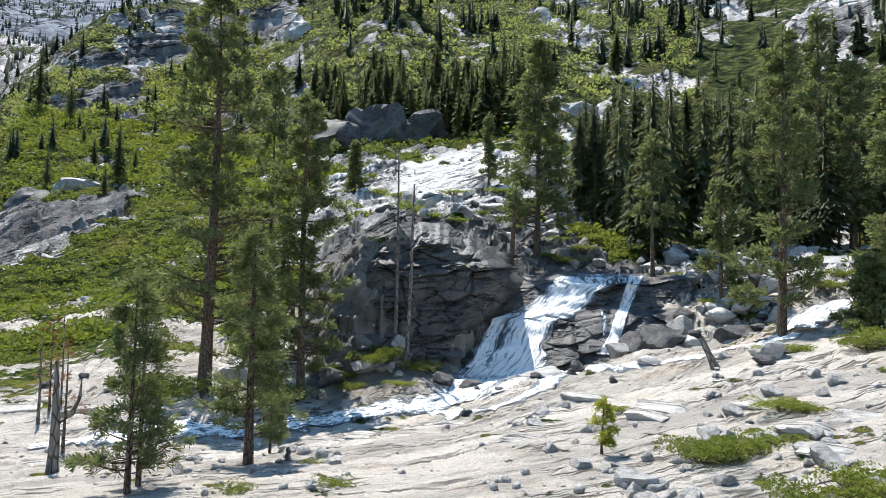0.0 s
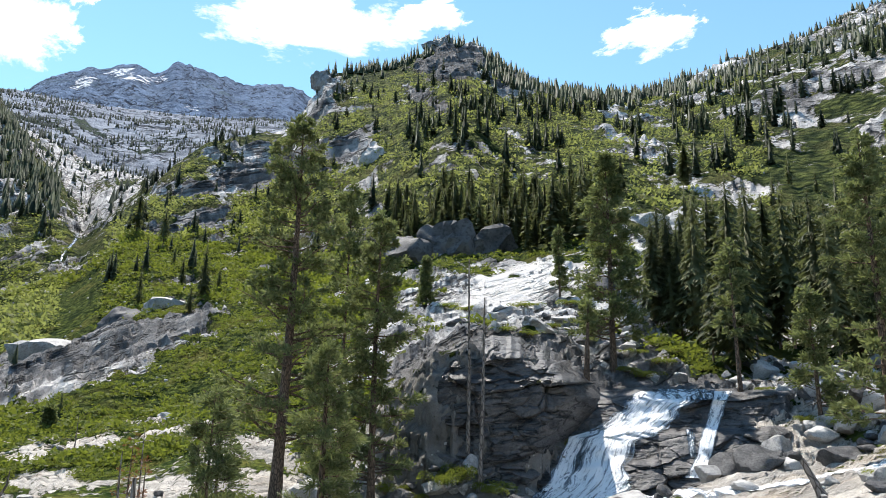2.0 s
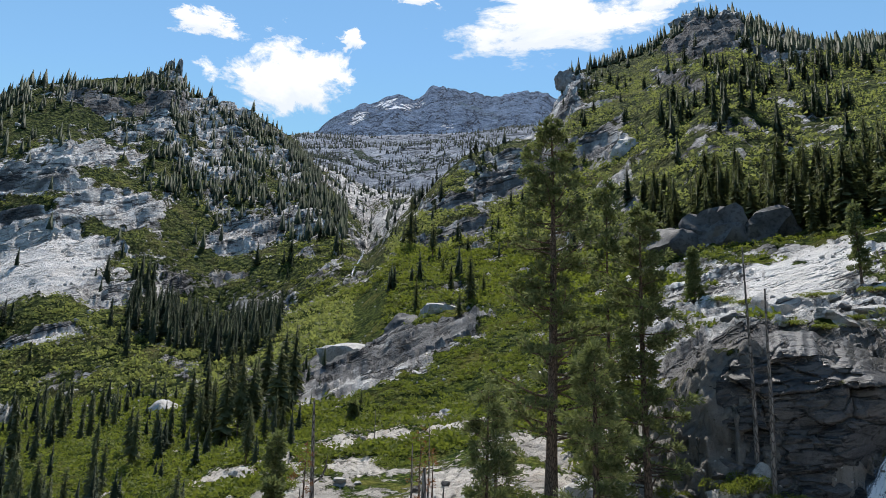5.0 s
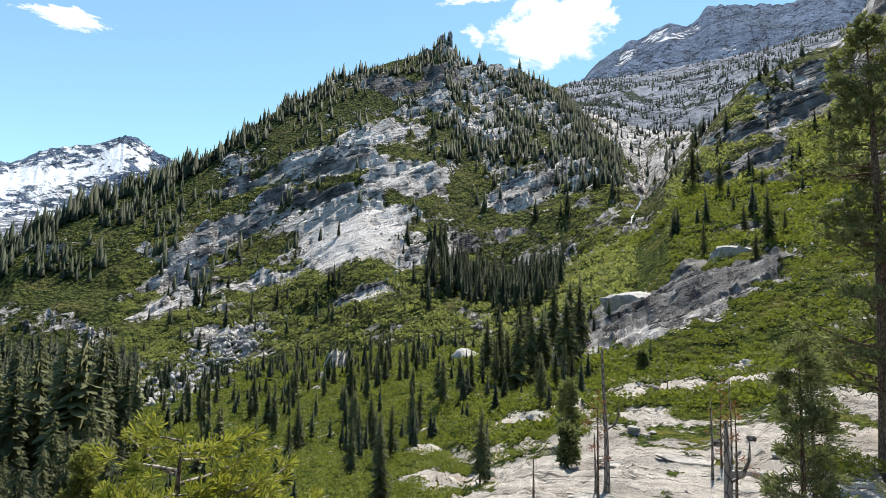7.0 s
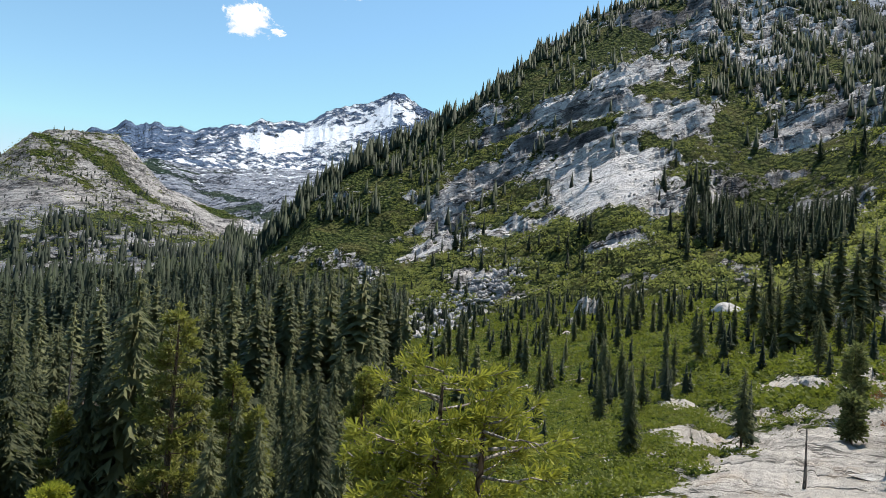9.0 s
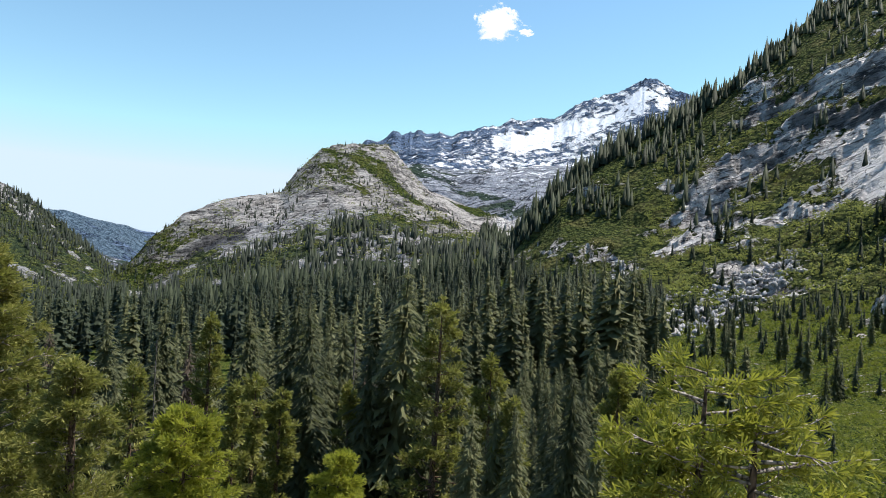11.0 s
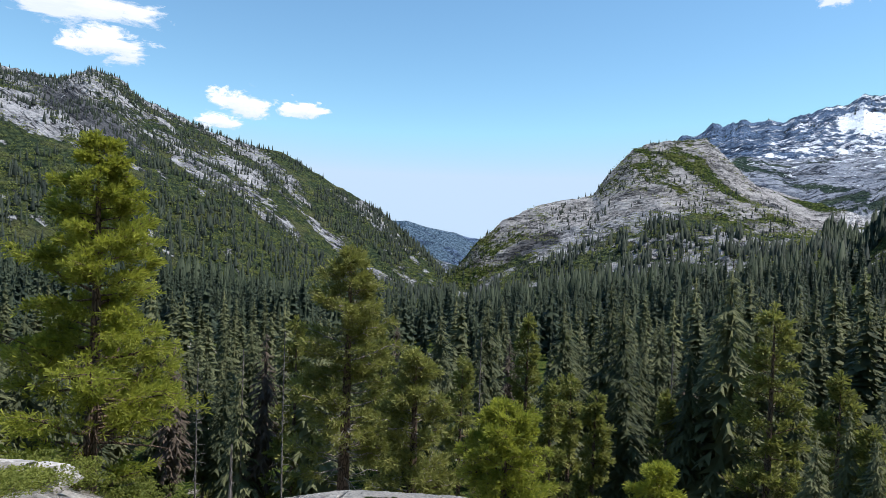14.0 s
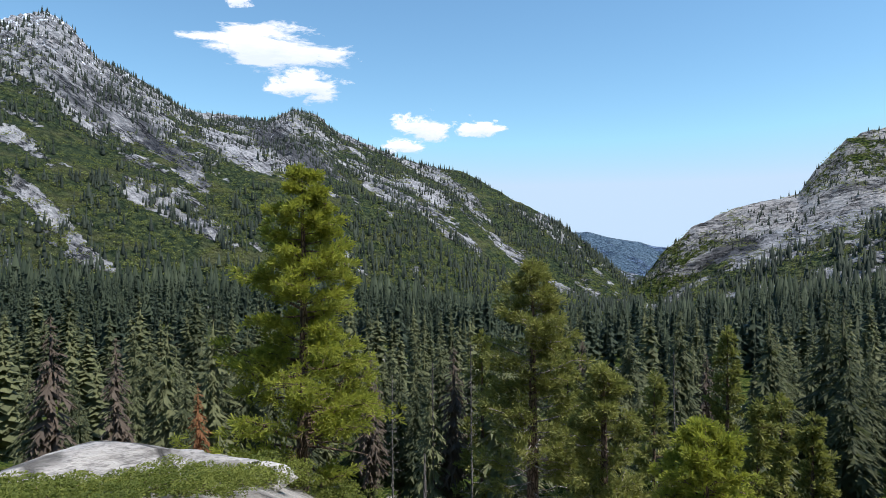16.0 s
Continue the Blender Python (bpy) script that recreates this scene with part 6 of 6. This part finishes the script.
for name, az, dist, tip, radius, seed, twigs, lean, fork in (
        ("dead_tree", 30.3, 54, 12.6, 0.17, 1, 30, 0.0, False), ("dead_tree", 31.3, 53, 9.3, 0.20, 2, 30, 0.03, False),
        ("broken_snag", 4.0, 28, -5.9, 0.22, 3, 12, 0.0, True), ("dead_tree", 53.8, 80, 8.6, 0.14, 4, 8, -0.06, False),
        ("dead_tree", -5.2, 42, -0.6, 0.20, 5, 34, -0.03, True), ("dead_sapling", -6.1, 41, -7.6, 0.09, 6, 3, -0.02, False),
        ("dead_sapling", -11.2, 36, -9.9, 0.09, 7, 12, 0.0, False), ("dead_sapling", -0.4, 95, -1.3, 0.09, 8, 8, 0.0, False),
        ("dead_sapling", 4.3, 50, -2.2, 0.08, 9, 30, 0.0, False), ("dead_sapling", 2.9, 46, -3.9, 0.10, 10, 34, 0.0, True),
        ("bleached_snag", -107.7, 24, -18.1, 0.10, 11, 22, 0.0, False), ("bleached_snag", -70.2, 72, -8.4, 0.14, 13, 70, 0.0, False), ("dead_tree", -107.0, 64, -10.5, 0.14, 12, 60, 0.0, False), ("dead_tree", -103.6, 58, -9.0, 0.12, 14, 60, 0.0, False), ("dead_tree", -110.6, 60, -11.5, 0.12, 15, 60, 0.0, False), ("dead_tree", -86.4, 70, -9.0, 0.13, 16, 60, 0.0, False)):
    snag(name, az, dist, tip, radius, "grey weathered dead trunk with bare twigs", seed, twigs, 0.09 if twigs > 40 else 0.06, lean, fork)

# firs: a few shapes, set out by the hundred
FIR_NEAR = [fir_crown(50 + k, (44, 38, 40, 36)[k], 7, 3, (0.06, 0.14, 0.10, 0.22)[k], (0.150, 0.125, 0.175, 0.140)[k], (0.7, 0.6, 0.85, 0.55)[k], 0.3) for k in range(4)]
FIR_MID = [fir_crown(60 + k, 30, 8, 1, (0.03, 0.08, 0.05, 0.15)[k], (0.150, 0.125, 0.175, 0.140)[k], (0.7, 0.6, 0.85, 0.55)[k], 0.4) for k in range(4)]
FIR_FAR = [fir_crown(70 + k, 17, 6, 1, 0.03, (0.160, 0.135, 0.185, 0.150)[k], (0.7, 0.6, 0.85, 0.6)[k], 0.6) for k in range(4)]
FIR_SPECK = [fir_crown(80 + k, 5, 5, 1, 0.0, (0.18, 0.15, 0.21, 0.165)[k], (0.8, 0.7, 0.9, 0.7)[k], 0.85) for k in range(4)]
near_meshes = [b.mesh("fir_crown", M_FIR) for b in FIR_NEAR]
trunk_mesh = fir_trunk(1.0, 0.011).mesh("fir_trunk", M_BARK, True)
models = []
for me in near_meshes:
    root = new("fir_tree")
    part("trunk", trunk_mesh, None, root)
    part("crown", me, None, root)
    models.append(tagged(root, "dark green pointed fir in the valley wood", "tree", "firs"))
MODEL_USED = [False] * len(models)
near_count = 0


def set_fir(g, az, dist, h):
    """One fir as a thing of its own."""
    global near_count
    k = int(g.integers(len(models)))
    m = spot(az, dist, g.uniform(0, 360), h) @ Matrix.Diagonal((g.uniform(0.85, 1.2), g.uniform(0.85, 1.2), 1, 1))
    if MODEL_USED[k]:
        copy_thing(models[k], m).matrix_basis = m
    else:
        models[k].matrix_basis, MODEL_USED[k] = m, True
    near_count += 1


def stand(name, seed, az0, az1, s0, s1, count, h0, h1, clump=0.5, label="", material=None, clump_size=0.05, scrubby=False):
    """A wood: near trees each a thing, those farther off joined."""
    g = np.random.default_rng(seed)
    made = {"close": [], "mid": [], "far": [], "speck": []}
    tries = 0
    while count > 0 and tries < 60000:
        tries += 1
        az = g.uniform(az0, az1)
        r0, r1 = land.reach(az, s0), land.reach(az, s1)
        dist = math.sqrt(g.uniform(r0 * r0, r1 * r1))
        if fbm(np.array(radians(az) / clump_size), np.array(math.log(dist) / clump_size), 3, seed + 90) < 0.28 + 0.34 * clump:
            continue
        if scrubby and land.cover(az, dist) > 0.62 and g.random() < 0.85:
            continue
        count -= 1
        h = g.uniform(h0, h1) * (0.5 + 0.55 * g.random() ** 0.7)
        if dist < 112 and near_count < 300 and h > 6:
            set_fir(g, az, dist, h)
        else:
            made["close" if dist < 122 and h > 9 else "mid" if dist < 240 and h > 7 else "far" if dist < 560 else "speck"].append((az, dist, h))
    for kind, shapes in (("close", FIR_NEAR), ("mid", FIR_MID), ("far", FIR_FAR), ("speck", FIR_SPECK)):
        rows = made[kind]
        if not rows:
            continue
        vs, fs, own, n = [], [], [], 0
        for k, shape in enumerate(shapes):
            sub = rows[k::len(shapes)]
            if not sub:
                continue
            v, f = shape.arrays()
            base = np.array([tuple(land.place(az, d)) for az, d, h in sub])
            h = np.array([q[2] for q in sub])[:, None]
            t = g.uniform(0, 6.28, len(sub))[:, None]
            fat = g.uniform(0.8, 1.25, len(sub))[:, None]
            x = (v[None, :, 0] * np.cos(t) - v[None, :, 1] * np.sin(t)) * h * fat
            y = (v[None, :, 0] * np.sin(t) + v[None, :, 1] * np.cos(t)) * h * fat
            pts = np.stack([x + base[:, :1], y + base[:, 1:2], v[None, :, 2] * h + base[:, 2:] - 0.02 * h], -1)
            fs.append((f[None] + (np.arange(len(sub)) * len(v))[:, None, None]).reshape(-1, 3) + n)
            vs.append(pts.reshape(-1, 3))
            own.append(np.repeat(g.random(len(sub)), len(v)))
            n += pts.shape[0] * pts.shape[1]
        me = raw_mesh(name, np.concatenate(vs), np.concatenate(fs))
        me.attributes.new("plant", "FLOAT", "POINT").data.foreach_set("value", np.concatenate(own).astype(np.float32))
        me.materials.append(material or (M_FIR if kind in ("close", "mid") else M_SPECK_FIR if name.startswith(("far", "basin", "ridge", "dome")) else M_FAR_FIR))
        tagged(new(name, me), label or "dense dark green conifer wood", "forest", kind="stuff")


# name, seed, turns, lines, count, heights, clumping
for row in (
        ("valley_wood", 1, -141, -61, 2.0, 2.97, 200, 18, 27, 0.2), ("valley_wood", 41, -61, -44, 2.3, 3.2, 60, 11, 18, 0.1), ("valley_wood", 43, -64, -44, 1.5, 2.4, 40, 9, 14, 0.0), ("right_wood", 2, 46, 70, 4.35, 5.9, 110, 15, 23, 0.1),
        ("valley_wood", 3, -141, -46, 3.0, 4.0, 1350, 19, 33, 0.25), ("valley_wood", 4, -141, -57, 4.0, 5.0, 1300, 20, 34, 0.35),
        ("valley_wood", 5, -57, -44, 3.2, 4.9, 420, 17, 27, 0.2), ("spur_wood", 6, -60, -42, 6.1, 7.0, 420, 15, 26, 0.5), ("spur_wood", 26, -60, -41, 6.86, 7.01, 300, 16, 38, 0.25),
        ("hollow_wood", 7, -21, -9, 5.3, 5.85, 230, 16, 26, 0.2), ("gully_wood", 8, -20, -4, 6.25, 6.95, 700, 13, 25, 0.4),
        ("slope_trees", 9, -44, -8, 5.1, 7.0, 400, 12, 24, 0.65), ("crest_trees", 10, -42, -8, 6.8, 7.0, 400, 12, 27, 0.4),
        ("basin_trees", 11, -13, 15, 7.0, 9.0, 2600, 9, 18, 0.45), ("slope_trees", 12, 0, 24, 5.3, 7.0, 110, 8, 17, 0.7),
        ("band_wood", 13, 23, 41, 6.0, 6.07, 130, 12, 21, 0.2), ("crest_wood", 14, 32, 50, 6.72, 7.0, 430, 15, 24, 0.5),
        ("slope_trees", 15, 24, 46, 6.08, 6.9, 260, 12, 22, 0.95), ("crest_trees", 16, 15, 36, 6.94, 7.0, 170, 13, 22, 0.3),
        ("slope_trees", 17, 48, 70, 6.0, 7.0, 520, 12, 22, 0.55), ("dome_trees", 18, -90, -58, 5.3, 7.0, 1000, 6, 13, 0.6), ("dome_foot_wood", 28, -90, -57, 4.9, 5.7, 700, 16, 26, 0.3),
        ("ridge_trees", 19, -71, -56, 10.7, 11.0, 70, 10, 18, 0.5), ("far_wood", 20, -141, -89, 5.0, 7.0, 3600, 10, 19, 0.76), ("far_wood", 30, -141, -89, 5.0, 5.9, 900, 14, 24, 0.55), ("far_crest_wood", 31, -141, -90, 6.4, 7.0, 2000, 8, 17, 0.3),
        ("meadow_firs", 21, -46, -19, 2.95, 5.0, 360, 5, 13, 0.4), ("meadow_firs", 44, -46, -15, 2.1, 3.0, 46, 4, 8, 0.2), ("meadow_firs", 42, -19, -5, 3.3, 4.8, 110, 4, 10, 0.4), ("meadow_firs", 22, -16, -7, 3.75, 4.4, 16, 16, 23, 0.0)):
    stand(*row, scrubby=row[0] == "slope_trees")



# firs killed by drought
g = np.random.default_rng(8)
rust, brown = FIR_NEAR[1].mesh("dead_crown", M_RUST), FIR_NEAR[3].mesh("dead_crown", M_BROWN)
for az, dist, tip in ((-126.9, 44, -11.0), (-137.4, 66, -4.8), (-105.2, 66, -8.6), (-133.0, 90, -7.0), (-84.0, 110, -8.6), (-112.5, 80, -9.0), (-94.0, 120, -7.6), (-69.0, 90, -9.5)):
    root = new("dead_fir")
    root.matrix_world = spot(az, dist, g.uniform(0, 360), tall(az, dist, tip)) @ Matrix.Diagonal((0.8, 0.8, 1, 1))
    part("trunk", trunk_mesh, None, root)
    part("crown", brown if dist > 60 else rust, None, root)
    tagged(root, "rust-brown dead fir among the green firs", "dead tree")

# single firs on the green slope and the outcrop
for az, dist, tip in ((7.4, 190, 13.0), (6.5, 180, 9.4), (3.9, 300, 15.4), (1.8, 340, 17.6), (4.9, 260, 12.4), (0.4, 150, 2.4), (-1.7, 120, 0.7), (2.6, 205, 10.4), (8.6, 200, 11.0), (-12.6, 140, 4.2), (-11.6, 136, 3.2), (-10.4, 150, 2.7),
                      (-9.2, 146, 2.2), (-13.6, 142, 1.2), (-14.6, 138, 0.4), (-8.4, 140, 1.6), (50.5, 78, 11.5), (46.2, 95, 16.4), (49.6, 92, 18.0), (53.8, 96, 18.6), (56.4, 94, 18.3), (59.4, 94, 17.1)):
    set_fir(g, az, dist, tall(az, dist, tip))

# ---- clouds ----
def cloud_material(seed):
    k = Nodes("cloud")
    uv = k.add("TexCoord").outputs["Object"]
    sep = k.add("SeparateXYZ")
    k.put(sep.inputs[0], uv)
    shift = k.add("VectorMath", operation="ADD")
    k.put(shift.inputs[0], uv)
    shift.inputs[1].default_value = (3.7 * seed, 1.9 * seed, 0.8 * seed)
    edge = k.noise(0.75, 10, 0.66, vector=shift.outputs[0], warp=0.25)
    x2 = k.math("MULTIPLY", sep.outputs[0], sep.outputs[0])
    y = k.math("ADD", sep.outputs[1], 0.12)
    y2 = k.math("MULTIPLY", k.math("MULTIPLY", y, y), 1.2)
    body = k.math("SUBTRACT", 0.86, k.math("SQRT", k.math("ADD", x2, y2)))
    d = k.math("ADD", body, k.math("MULTIPLY", k.math("SUBTRACT", edge, 0.5), 2.6))
    alpha = k.ramp(d, (0.0, 0.0), (0.3, 1.0))
    # the card glows, and the cloud's greyer underside is shading put into its colour
    glow = k.add("Emission")
    shade = k.ramp(k.math("ADD", k.math("MULTIPLY", sep.outputs[1], 0.5), edge), (0.25, (0.74, 0.80, 0.88)), (0.6, (1.0, 1.0, 1.0)))
    k.put(glow.inputs[0], shade)
    clear = k.add("BsdfTransparent")
    m = k.add("MixShader")
    k.put(m.inputs[0], alpha)
    k.tree.links.new(clear.outputs[0], m.inputs[1])
    k.tree.links.new(glow.outputs[0], m.inputs[2])
    k.tree.links.new(m.outputs[0], k.out.inputs[0])
    return k.mat


for k, (az, el, w, h) in enumerate(((-10.3, 26.9, 10.5, 7.4), (14.6, 32.4, 17.5, 7.0), (-4.8, 30.2, 2.4, 1.9), (1.2, 34, 3.2, 1.6), (47.4, 31, 8, 4), (-18.5, 29.6, 5, 2.2), (-51.5, 22.8, 5.5, 1.7),
                                    (-59.2, 19.4, 4.2, 2.9), (-57, 18.5, 1.2, 0.7), (-107.9, 10.3, 5.1, 2.8), (-103, 10.2, 4.2, 1.9), (-109.6, 8.6, 4, 1.6), (-120.7, 16.6, 11.8, 3.8), (-118.1, 13.6, 6.4, 2.8), (-123.5, 19.8, 2.2, 1.4), (26, 33.5, 6, 3))):
    far = 4780
    a, e = radians(az), radians(el)
    eye = Vector(EYE)
    at = eye + far * Vector((math.sin(a) * math.cos(e), math.cos(a) * math.cos(e), math.sin(e)))
    me = raw_mesh("cloud", [(-1.3, -1.3, 0), (1.3, -1.3, 0), (1.3, 1.3, 0), (-1.3, 1.3, 0)], [[0, 1, 2, 3]])
    me.materials.append(cloud_material(k))
    ob = new("cloud", me)
    ob.matrix_world = look(at, eye) @ Matrix.Diagonal((far * radians(w) / 2 * 1.15, far * radians(h) / 2 * 1.15, 1, 1))
    ob.visible_shadow = False
    tagged(ob, "small white fair-weather cumulus cloud", "cloud", kind="structure")
